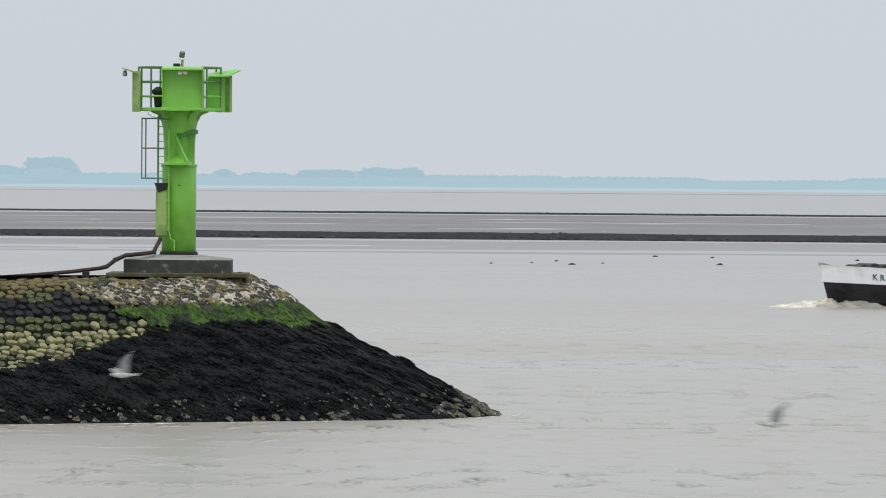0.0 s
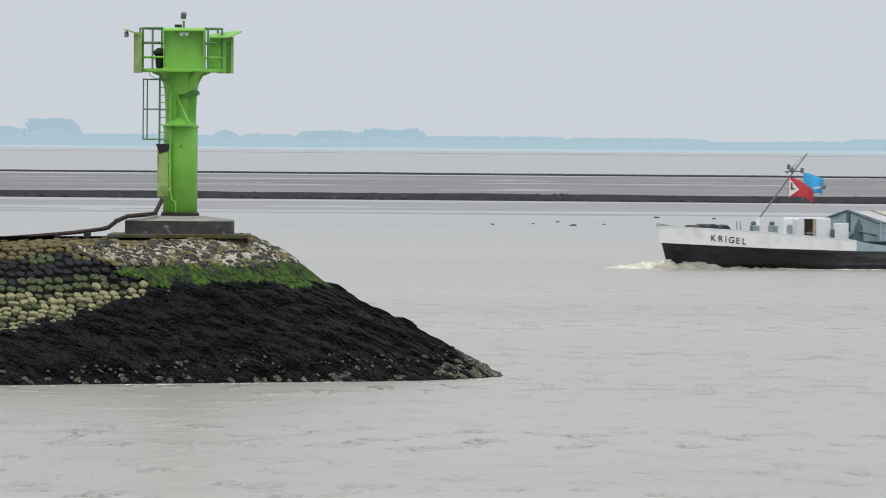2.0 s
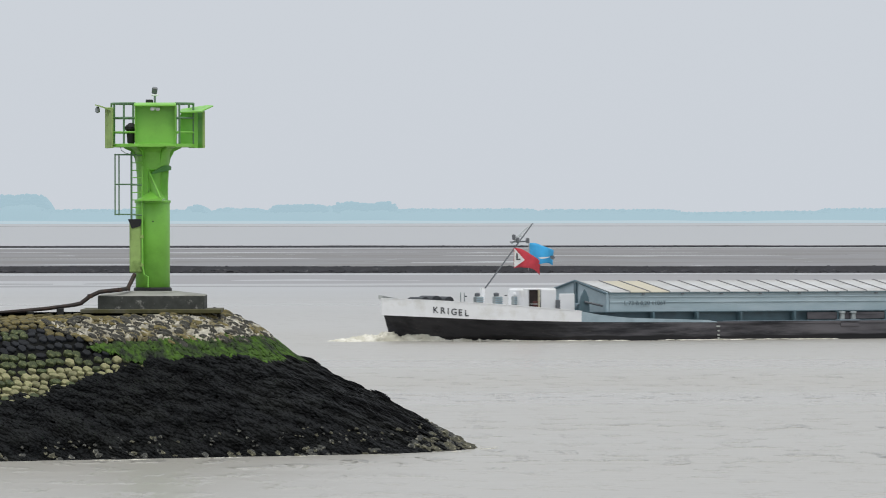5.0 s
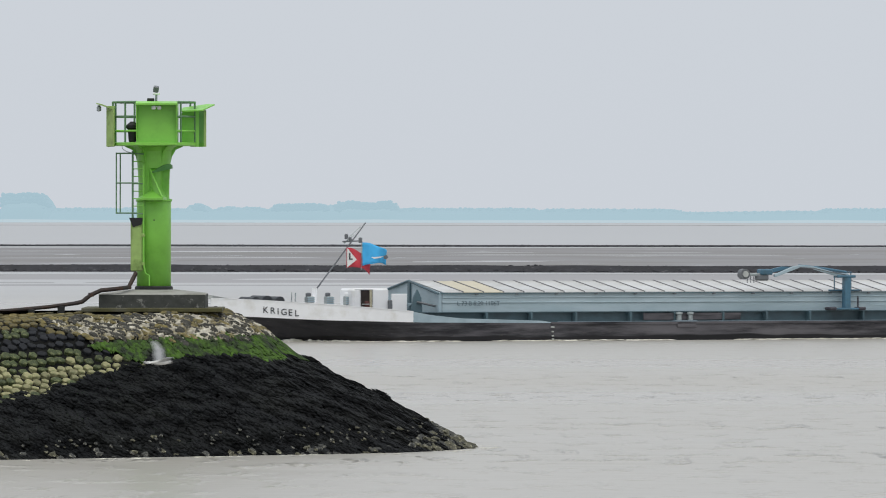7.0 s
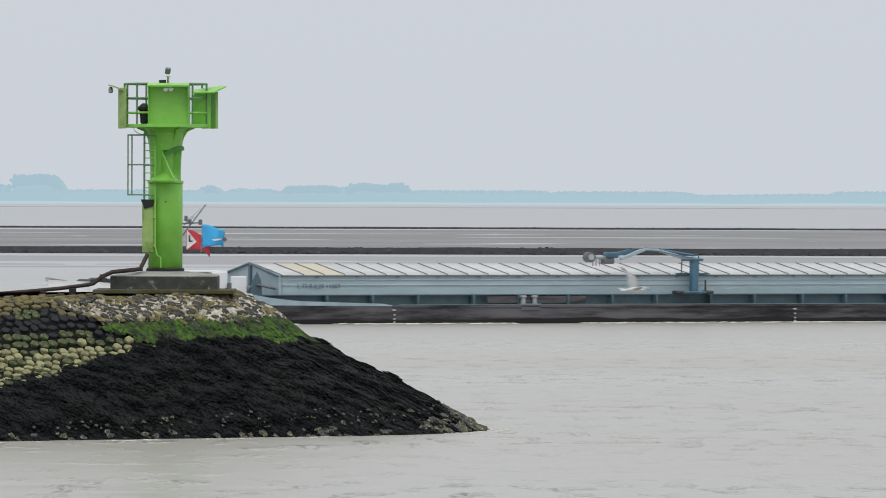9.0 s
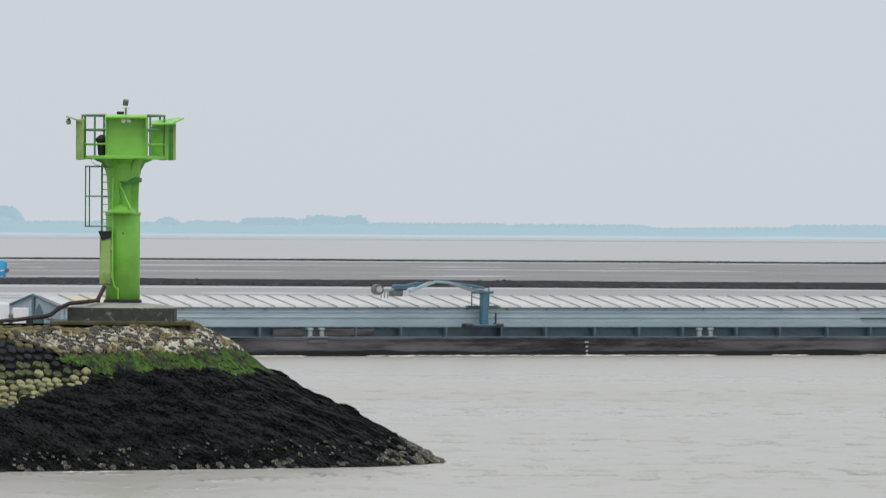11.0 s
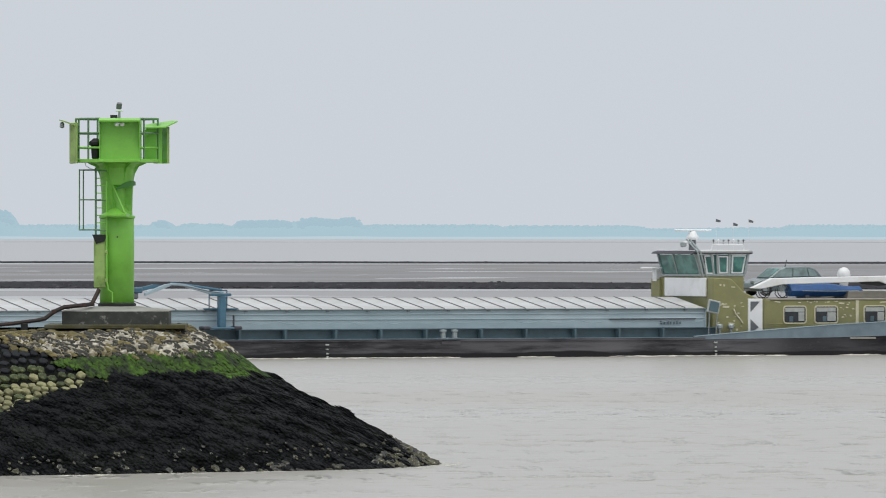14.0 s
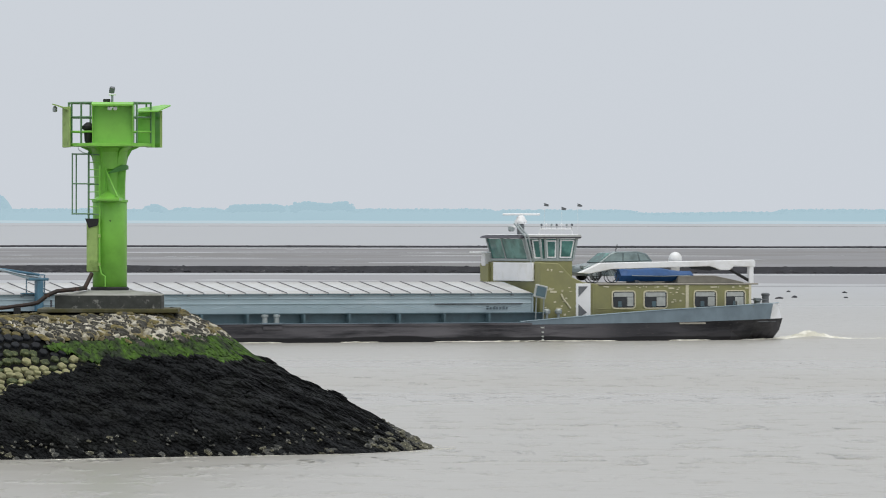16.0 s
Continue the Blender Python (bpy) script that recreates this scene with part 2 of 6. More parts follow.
def hull_material():
    """Black hull paint: fresh at the bow, chafed grey along the hold, wet and weedy along the waterline."""
    m = bpy.data.materials.new("black_hull_paint")
    m.use_nodes = True
    n, l = m.node_tree.nodes, m.node_tree.links
    b = n["Principled BSDF"]
    tc = n.new("ShaderNodeTexCoord").outputs["Object"]
    sep = n.new("ShaderNodeSeparateXYZ")
    l.new(tc, sep.inputs[0])
    smear = noise_node(n, l, tc, 0.18, 1, 1.6, 1.1, 7, 0.62)
    patch = noise_node(n, l, tc, 0.5, 1, 0.4, 0.35, 3)
    fine = noise_node(n, l, tc, 0.6, 1, 3.0, 5.0, 5)
    chafed = math_node(n, l, "MULTIPLY", ramp_node(n, l, smear, 0.34, 0.62), ramp_node(n, l, sep.outputs["X"], 5.0, 13.0, 0.22, 1.0))
    chafed = math_node(n, l, "MULTIPLY", chafed, ramp_node(n, l, patch, 0.3, 0.6, 0.6, 1.0))
    chafed = math_node(n, l, "MULTIPLY", chafed, ramp_node(n, l, sep.outputs["X"], 57.0, 63.0, 1.0, 0.42))
    col = mix_node(n, l, chafed, (0.012, 0.0125, 0.016), (0.130, 0.124, 0.135))
    col = mix_node(n, l, math_node(n, l, "MULTIPLY", ramp_node(n, l, fine, 0.60, 0.72), 0.35), col, (0.12, 0.105, 0.10))
    line = math_node(n, l, "ADD", sep.outputs["Z"], math_node(n, l, "MULTIPLY", math_node(n, l, "SUBTRACT", noise_node(n, l, tc, 0.35, 1, 0.2, 0.5, 3), 0.5), 0.55))
    wet = ramp_node(n, l, line, 0.19, 0.27, 1.0, 0.0)
    l.new(mix_node(n, l, wet, col, (0.011, 0.0105, 0.012)), b.inputs["Base Color"])
    l.new(ramp_node(n, l, wet, 0.0, 1.0, 0.55, 0.35), b.inputs["Roughness"])
    b.inputs["Specular IOR Level"].default_value = 0.3
    return m


def mud_material():
    """Wet tidal mud: violet-grey, with browner banks and long films of standing water."""
    m = bpy.data.materials.new("wet_tidal_mud")
    m.use_nodes = True
    n, l = m.node_tree.nodes, m.node_tree.links
    b = n["Principled BSDF"]
    pos = n.new("ShaderNodeNewGeometry").outputs["Position"]
    bank = noise_node(n, l, pos, 0.5, 0.4, 1, 0.045, 5, 0.6)
    film = noise_node(n, l, pos, 1.5, 0.5, 1, 0.09, 5, 0.66)
    grain = noise_node(n, l, pos, 1, 0.3, 1, 0.3, 5, 0.65)
    col = mix_node(n, l, ramp_node(n, l, bank, 0.42, 0.60), (0.198, 0.191, 0.196), (0.152, 0.143, 0.132))
    col = mix_node(n, l, ramp_node(n, l, grain, 0.55, 0.75, 0.0, 0.6), col, (0.12, 0.114, 0.115))
    sep = n.new("ShaderNodeSeparateXYZ")
    l.new(pos, sep.inputs[0])
    shore = ramp_node(n, l, sep.outputs["Y"], 780, 850, 1.0, 0.0)
    col = mix_node(n, l, shore, col, mix_node(n, l, bank, (0.305, 0.298, 0.308), (0.262, 0.256, 0.26)))
    pool = ramp_node(n, l, film, 0.63, 0.69)
    l.new(mix_node(n, l, pool, col, (0.34, 0.345, 0.35)), b.inputs["Base Color"])
    l.new(ramp_node(n, l, pool, 0.0, 1.0, 0.48, 0.12), b.inputs["Roughness"])
    return m


HULL = hull_material()
MUD = mud_material()


def water_material():
    """Silty estuary water: brown-grey body painted bluer far out for reflected sky, sky on its ripples, calmer and
    rougher streaks.
    """
    m = bpy.data.materials.new("silty_estuary_water")
    m.use_nodes = True
    n, l = m.node_tree.nodes, m.node_tree.links
    b = n["Principled BSDF"]
    b.inputs["IOR"].default_value = 1.33
    geo = n.new("ShaderNodeNewGeometry")

    def ripple(sx, sy, scale, detail):
        mp = n.new("ShaderNodeMapping")
        mp.inputs["Scale"].default_value = (sx, sy, 1)
        l.new(geo.outputs["Position"], mp.inputs["Vector"])
        t = n.new("ShaderNodeTexNoise")
        t.inputs["Scale"].default_value = scale
        t.inputs["Detail"].default_value = detail
        l.new(mp.outputs[0], t.inputs["Vector"])
        return t.outputs[0]

    streak = ripple(0.08, 1.0, 0.014, 2)
    chop = ripple(1.1, 0.32, 0.8, 3)
    swell = ripple(0.5, 1.0, 0.22, 3)
    col = n.new("ShaderNodeMix")
    col.data_type = "RGBA"
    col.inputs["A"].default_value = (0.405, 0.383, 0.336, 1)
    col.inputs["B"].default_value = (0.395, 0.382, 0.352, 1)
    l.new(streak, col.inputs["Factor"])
    # base colour shifts to blue-grey with distance, painting in the reflected sky
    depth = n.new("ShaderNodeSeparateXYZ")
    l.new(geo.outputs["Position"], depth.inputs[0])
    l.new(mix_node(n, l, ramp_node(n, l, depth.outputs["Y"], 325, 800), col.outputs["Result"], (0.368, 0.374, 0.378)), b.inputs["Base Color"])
    rr = n.new("ShaderNodeMapRange")
    rr.inputs["From Min"].default_value, rr.inputs["From Max"].default_value = 0.4, 0.62
    rr.inputs["To Min"].default_value, rr.inputs["To Max"].default_value = 0.34, 0.24
    l.new(rr.outputs[0], b.inputs["Roughness"])
    crest = n.new("ShaderNodeMapRange")
    crest.interpolation_type = "SMOOTHSTEP"
    crest.inputs["From Min"].default_value, crest.inputs["From Max"].default_value = 0.50, 0.90
    l.new(chop, crest.inputs["Value"])
    add = n.new("ShaderNodeMath")
    add.operation = "MULTIPLY_ADD"
    add.inputs[1].default_value = 0.5
    l.new(swell, add.inputs[0])
    l.new(crest.outputs[0], add.inputs[2])
    sep = n.new("ShaderNodeSeparateXYZ")
    l.new(geo.outputs["Position"], sep.inputs[0])
    # ruffled near by, smooth in the fairway, with a wavering edge between
    edge = math_node(n, l, "ADD", sep.outputs["Y"], math_node(n, l, "MULTIPLY", math_node(n, l, "SUBTRACT", ripple(0.06, 0.5, 0.05, 4), 0.5), 70.0))
    calm = math_node(n, l, "MULTIPLY", ramp_node(n, l, edge, 318, 350, 1.0, 0.42), ramp_node(n, l, sep.outputs["Y"], 380, 900, 1.0, 0.0))
    # cat's-paws: the ripples come in bands
    calm = math_node(n, l, "MULTIPLY", calm, ramp_node(n, l, ripple(0.10, 1.0, 0.045, 3), 0.40, 0.58, 0.45, 1.0))
    fade = n.new("ShaderNodeMix")
    fade.inputs["A"].default_value = 0.51
    l.new(calm, fade.inputs["Factor"])
    l.new(streak, fade.inputs["B"])
    l.new(fade.outputs["Result"], rr.inputs["Value"])
    bp = n.new("ShaderNodeBump")
    l.new(calm, bp.inputs["Strength"])
    bp.inputs["Distance"].default_value = 0.75
    l.new(add.outputs[0], bp.inputs["Height"])
    l.new(bp.outputs[0], b.inputs["Normal"])
    return m


WATER = water_material()


# ---- mesh helpers ----
def part(name, bm, material, parent=None, label="", smooth=False):
    me = bpy.data.meshes.new(name)
    bm.normal_update()
    bm.to_mesh(me)
    bm.free()
    me.materials.append(material)
    if smooth:
        me.polygons.foreach_set("use_smooth", [True] * len(me.polygons))
    ob = new(name, me)
    ob.parent = parent
    return tagged(ob, label)


def shared(name, me, parent, m):
    ob = new(name, me)
    ob.parent = parent
    ob.matrix_basis = m
    return ob


def box(bm, x0, y0, z0, x1, y1, z1, bevel=0.0):
    r = bmesh.ops.create_cube(bm, size=1.0, matrix=Matrix.LocRotScale(((x0 + x1) / 2, (y0 + y1) / 2, (z0 + z1) / 2), None, (x1 - x0, y1 - y0, z1 - z0)))
    if bevel:
        es = list({e for v in r["verts"] for e in v.link_edges})
        bmesh.ops.bevel(bm, geom=es, offset=bevel, segments=1, affect="EDGES", profile=0.5)
    return bm


def abox(x0, y0, z0, x1, y1, z1, bevel=0.0):
    return box(bmesh.new(), x0, y0, z0, x1, y1, z1, bevel)


def rod(bm, points, r, sides=8, r2=None):
    """A round bar through the points."""
    r2 = r if r2 is None else r2
    pts = [Vector(p) for p in points]
    rings = []
    for i, p in enumerate(pts):
        a = pts[max(i - 1, 0)]
        b = pts[min(i + 1, len(pts) - 1)]
        d = (b - a).normalized()
        u = d.orthogonal().normalized() if abs(d.z) > 0.9 else d.cross(Vector((0, 0, 1))).normalized()
        w = d.cross(u)
        rr = r + (r2 - r) * i / max(len(pts) - 1, 1)
        rings.append([bm.verts.new(p + rr * (u * math.cos(k * math.tau / sides) + w * math.sin(k * math.tau / sides))) for k in range(sides)])
    for q0, q1 in zip(rings, rings[1:]):
        for k in range(sides):
            bm.faces.new((q0[k], q0[(k + 1) % sides], q1[(k + 1) % sides], q1[k]))
    bm.faces.new(rings[0][::-1])
    bm.faces.new(rings[-1])
    return bm


def arod(points, r, sides=8, r2=None):
    bm = rod(bmesh.new(), points, r, sides, r2)
    bmesh.ops.recalc_face_normals(bm, faces=bm.faces)
    return bm


def lathe(profile, sides=32, cx=0.0, cy=0.0):
    """A turned solid from (radius, height) pairs."""
    bm = bmesh.new()
    rings = [[bm.verts.new((cx + r * math.cos(k * math.tau / sides), cy + r * math.sin(k * math.tau / sides), z)) for k in range(sides)] for r, z in profile]
    for a, b in zip(rings, rings[1:]):
        for k in range(sides):
            bm.faces.new((a[k], a[(k + 1) % sides], b[(k + 1) % sides], b[k]))
    bm.faces.new(rings[0][::-1])
    bm.faces.new(rings[-1])
    return bm


def prism(outline, axis, a, b, bevel=0.0):
    """A flat outline of (u, v) pairs drawn out along an axis from a to b: 'x' takes (y, z), 'y' takes (x, z), 'z' takes (x, y)."""
    bm = bmesh.new()

    def at(u, v, w):
        return {"x": (w, u, v), "y": (u, w, v), "z": (u, v, w)}[axis]

    lo = [bm.verts.new(at(u, v, a)) for u, v in outline]
    hi = [bm.verts.new(at(u, v, b)) for u, v in outline]
    n = len(outline)
    bm.faces.new(lo)
    bm.faces.new(hi[::-1])
    for k in range(n):
        bm.faces.new((lo[k], hi[k], hi[(k + 1) % n], lo[(k + 1) % n]))
    bmesh.ops.recalc_face_normals(bm, faces=bm.faces)
    if bevel:
        bmesh.ops.bevel(bm, geom=list(bm.edges), offset=bevel, segments=1, affect="EDGES", profile=0.5)
    return bm


def stone_mesh(name, seed, material, flat=0.6, sub=2, rough=0.25):
    """A rounded, uneven stone about one metre wide."""
    bm = bmesh.new()
    bmesh.ops.create_icosphere(bm, subdivisions=sub, radius=0.5)
    for v in bm.verts:
        d = noise.noise(v.co * 2.3 + Vector((seed * 7.1, 3, 1))) * rough * 2
        v.co *= 1 + d
        v.co.z *= flat
    me = bpy.data.meshes.new(name)
    bm.to_mesh(me)
    bm.free()
    me.materials.append(material)
    return me


def thing(name, label, category, m=None, group="", kind=""):
    ob = new(name)
    ob.matrix_basis = m or Matrix()
    return tagged(ob, label, category, group, kind)


class Heap:
    """Many small solids gathered into one mesh."""

    def __init__(self):
        self.v, self.f, self.n = [], [], 0

    def add(self, verts, faces):
        self.v.append(verts)
        self.f.append(faces + self.n)
        self.n += len(verts)

    def done(self, name, material, parent=None, smooth=False):
        me = bpy.data.meshes.new(name)
        me.from_pydata(np.concatenate(self.v).tolist(), [], np.concatenate(self.f).tolist())
        me.materials.append(material)
        if smooth:
            me.polygons.foreach_set("use_smooth", [True] * len(me.polygons))
        ob = new(name, me)
        ob.parent = parent
        return ob


def raw(me):
    v = np.array([p.co[:] for p in me.vertices])
    f = np.array([p.vertices[:] for p in me.polygons])
    return v, f


def turn_z(a):
    c, s = math.cos(a), math.sin(a)
    return np.array([[c, -s, 0], [s, c, 0], [0, 0, 1]])


# ---- the estuary: bed, water, flats ----
def bed_height(x, y):
    """Deep channel near by, then wet flats in low banks out to the far shore."""
    if y < 560:
        return -2.5
    k = min(1.0, (y - 560) / 110)
    wob = 0.6 * noise.noise(Vector((x * 0.004, y * 0.02, 0))) + 0.4 * noise.noise(Vector((x * 0.015, y * 0.06, 4))) + 0.55 * noise.noise(Vector((x * 0.045, y * 0.03, 9)))
    top = float(np.interp(y, (560, 640, 700, 760, 815, 824, 842, 852, 870, 1415, 1428, 1456, 1462, 1490, 1560, 3600, 3680, 3760, 3800), (-0.30, -0.13, 0.0, 0.05, 0.05, -0.16, -0.16, 0.04, 0.06, 0.05, -0.14, -0.14, 0.045, -0.02, -0.4, -0.4, 0.08, 0.06, -0.5))) + 0.17 * wob
    return -2.5 * (1 - k) ** 2 + top * k


def make_bed():
    ys = [-300, -100, 0, 100, 200, 400, 540] + [560 + 8 * i for i in range(120)] + [1530 + 30 * i for i in range(20)] + [2200 + 50 * i for i in range(58)] + [6000, 9000]
    xs = [-6000, -3000, -1500, -800] + [-400 + 10 * i for i in range(81)] + [800, 1500, 3000, 6000]
    v = [(x, y, bed_height(x, y)) for y in ys for x in xs]
    w = len(xs)
    f = [(j * w + i, j * w + i + 1, (j + 1) * w + i + 1, (j + 1) * w + i) for j in range(len(ys) - 1) for i in range(w - 1)]
    me = bpy.data.meshes.new("ground")
    me.from_pydata(v, [], f)
    me.materials.append(MUD)
    me.polygons.foreach_set("use_smooth", [True] * len(f))
    tagged(new("ground", me), "grey wet tidal mudflat with shallow pools", "mudflat", kind="structure")


make_bed()
bm = bmesh.new()
for q in ((-6000, -300), (6000, -300), (6000, 9000), (-6000, 9000)):
    bm.verts.new((*q, 0))
bm.faces.new(bm.verts)
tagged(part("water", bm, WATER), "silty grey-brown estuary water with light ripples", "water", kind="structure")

STONES = [stone_mesh("loose_stone", s, GROYNE, 0.7, 1, 0.3) for s in range(5)]
RAW = [raw(s) for s in STONES]


def groyne(y0, tilt, high, wide, size, step, seed, reach=(-230, 230)):
    """A low rubble bank across the flats."""
    rnd = random.Random(seed)
    heap = Heap()
    x = reach[0]
    while x < reach[1]:
        crest = high * (0.92 + 0.14 * noise.noise(Vector((x * 0.05, seed, 0))) + 0.08 * noise.noise(Vector((x * 0.3, seed, 2))))
        for _ in range(5):
            off = rnd.uniform(-1, 1)
            z = crest * (1 - abs(off) ** 1.5) * rnd.uniform(0.62, 0.9)
            v, f = rnd.choice(RAW)
            s = size * rnd.uniform(0.6, 1.3)
            heap.add((v * (s * 1.8, s, s * 0.7)) @ turn_z(rnd.uniform(0, 6.3)).T + (x + rnd.uniform(-step, step), y0 + tilt * x + off * wide, z - 0.1 * s), f)
        x += step
    bank = heap.done("rubble_bank", GROYNE)
    tagged(bank, "low dark rubble groyne lying across the mudflat", "groyne", kind="stuff")
    v, f = [], []
    xs = np.arange(reach[0], reach[1] + 1, 6.0)
    for i, x in enumerate(xs):
        h = high * (0.80 + 0.10 * noise.noise(Vector((x * 0.05, seed, 0))) + 0.10 * noise.noise(Vector((x * 0.17, seed, 5))))
        yy = y0 + tilt * x
        v += [(x, yy - wide * 1.15, -0.2), (x, yy - wide * 0.35, h), (x, yy + wide * 0.35, h), (x, yy + wide * 1.15, -0.2)]
        if i:
            f += [(4 * i - 4 + k, 4 * i + k, 4 * i + k + 1, 4 * i - 3 + k) for k in range(3)]
    me = bpy.data.meshes.new("groyne_core")
    me.from_pydata(v, [], f)
    me.materials.append(GROYNE)
    ob = new("groyne_core", me)
    ob.parent = bank


def flat_rocks():
    rnd = random.Random(2)
    kinds = [stone_mesh("mud_rock", 80 + i, GROYNE, 0.5, 2, 0.3) for i in range(3)]
    for x, y, w in ((9.3, 600, 0.36), (8.5, 624, 0.25), (11.7, 610, 0.2), (17.0, 667, 0.3), (20.1, 604, 0.45), (21.4, 661, 0.25), (3.5, 604, 0.22), (6.5, 610, 0.2),
                    (30.4, 602, 0.45), (32.1, 645, 0.35), (28.9, 594, 0.4), (36.0, 637, 0.4), (34.0, 600, 0.25)):
        ob = new("mud_rock", kinds[rnd.randrange(3)])
        ob.matrix_basis = pose(x, y, max(0.0, bed_height(x, y)) + 0.03, 0, 0, rnd.uniform(0, 90)) @ Matrix.Diagonal((w * 1.5, w, w, 1))
        tagged(ob, "small dark wet rock at the edge of the mudflat", "rock", group="rocks on the mudflat")


flat_rocks()
groyne(845, -0.10, 0.86, 2.6, 0.22, 0.09, 3)
groyne(1457, -0.10, 0.42, 3.0, 0.30, 0.2, 8)


def far_shore():
    """Wooded shore on the other side; its haze is the materials' own glow."""
    rnd = random.Random(5)
    bm0 = bmesh.new()
    bmesh.ops.create_icosphere(bm0, subdivisions=2, radius=1.0)
    v0 = np.array([q.co[:] for q in bm0.verts])
    f0 = np.array([[q.index for q in fc.verts] for fc in bm0.faces])
    bm0.free()
    heap, tall = Heap(), Heap()
    y = 4720.0
    f = 14740.0

    def ridge(x):
        a = 784 + f * x / y
        h = 7.0 + 1.0 * noise.noise(Vector((x * 0.01, 0, 0)))
        for lo, hi, top in ((-600, -10, 9.5), (-10, 36, 12), (44, 134, 17), (134, 380, 8.5), (376, 416, 11), (420, 520, 9), (520, 650, 10.8), (635, 750, 12.0), (743, 1000, 8.6), (1000, 1250, 8.2), (1500, 1900, 8.6)):
            if lo < a < hi:
                edge = min(1.0, (a - lo) / 14, (hi - a) / 14)
                h = max(h, 7 + (top - 7) * max(edge, 0.0) ** 0.6 * (1 + 0.22 * noise.noise(Vector((x * 0.09, 3, 0)))))
        return h

    x = -520.0
    while x < 520:
        h = ridge(x)
        r = rnd.uniform(0.3, 0.65)
        for k in range(2):
            rr = r * rnd.uniform(0.8, 1.3)
            bump_v = v0 * (rr * 1.6, rr, rr) * (1 + 0.18 * rnd.uniform(-1, 1))
            (tall if h > 10.5 else heap).add(bump_v + (x + rnd.uniform(-2, 2), y + rnd.uniform(-15, 15), h * rnd.uniform(0.86, 1.0) - rr * 0.9), f0)
        if h > 10.5:
            for k in range(6):
                rr = rnd.uniform(0.5, 1.1)
                tall.add(v0 * (rr * 1.3, rr, rr) + (x + rnd.uniform(-2, 2), y - 32, h * rnd.uniform(0.7, 1.0) - rr * 0.8), f0)
        x += rnd.uniform(0.5, 1.0)
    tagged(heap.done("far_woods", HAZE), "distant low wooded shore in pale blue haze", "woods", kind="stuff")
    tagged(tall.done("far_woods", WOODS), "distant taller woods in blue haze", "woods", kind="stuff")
    v, fc = [], []
    for i, x in enumerate(np.arange(-900, 901, 3.0)):
        h = ridge(x) * 0.93
        v += [(x, y - 30, -0.3), (x, y - 22, h * 0.55), (x, y, h), (x, y + 60, h)]
        if i:
            fc += [(4 * i - 4 + k, 4 * i + k, 4 * i + k + 1, 4 * i - 3 + k) for k in range(3)]
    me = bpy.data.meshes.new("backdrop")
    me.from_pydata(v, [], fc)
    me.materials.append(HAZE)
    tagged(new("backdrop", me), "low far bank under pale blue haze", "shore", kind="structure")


    # low glowing strip added for the paler haze at the woods' foot
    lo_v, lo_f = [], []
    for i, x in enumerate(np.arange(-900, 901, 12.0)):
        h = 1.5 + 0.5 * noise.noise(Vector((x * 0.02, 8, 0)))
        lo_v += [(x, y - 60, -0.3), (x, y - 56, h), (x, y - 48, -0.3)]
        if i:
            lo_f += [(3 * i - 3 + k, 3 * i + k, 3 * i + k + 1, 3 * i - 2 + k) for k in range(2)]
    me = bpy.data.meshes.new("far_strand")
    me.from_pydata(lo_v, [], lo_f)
    me.materials.append(HAZE_FOOT)
    tagged(new("far_strand", me), "pale band of haze along the foot of the far woods", "shore", kind="structure")


far_shore()

# ---- the breakwater head ----
HEAD = Vector((-6.88, 216.8, 0))
BIG = 1.015
ALONG = Vector((-0.82, -0.572, 0))
ACROSS = Vector((0.572, -0.82, 0))
PROFILE = ((0, 3.60), (1.8, 3.54), (2.75, 3.10), (3.62, 2.40), (4.6, 1.86), (5.85, 1.26), (6.7, 0.77), (7.35, 0.37), (8.05, -0.02), (8.6, -0.3), (12, -1.6), (16, -2.6))


def mole_point(s, d, a=0.0):
    """A place on the mole's skin: s metres back along its axis and d out from it, or round the head at angle a from the outward normal when s is 0."""
    z = BIG * float(np.interp(d, [p[0] for p in PROFILE], [p[1] for p in PROFILE])) - 0.092 - 0.03 * s
    d *= BIG
    if s > 0:
        p = HEAD + ALONG * s + ACROSS * d
    else:
        p = HEAD + (ACROSS * math.cos(a) - ALONG * math.sin(a)) * d * (1 + 0.02 * min(1.0, a / 0.8) * d / 8)
    return Vector((p.x, p.y, z))


def mole_normal(s, d, a=0.0):
    p = mole_point(s, d, a)
    q = mole_point(s, d + 0.2, a)
    out = (q - p).normalized()
    side = (ACROSS * -math.sin(a) - ALONG * math.cos(a)) if s <= 0 else ALONG
    n = out.cross(side)
    return (n if n.z > 0 else -n).normalized(), out


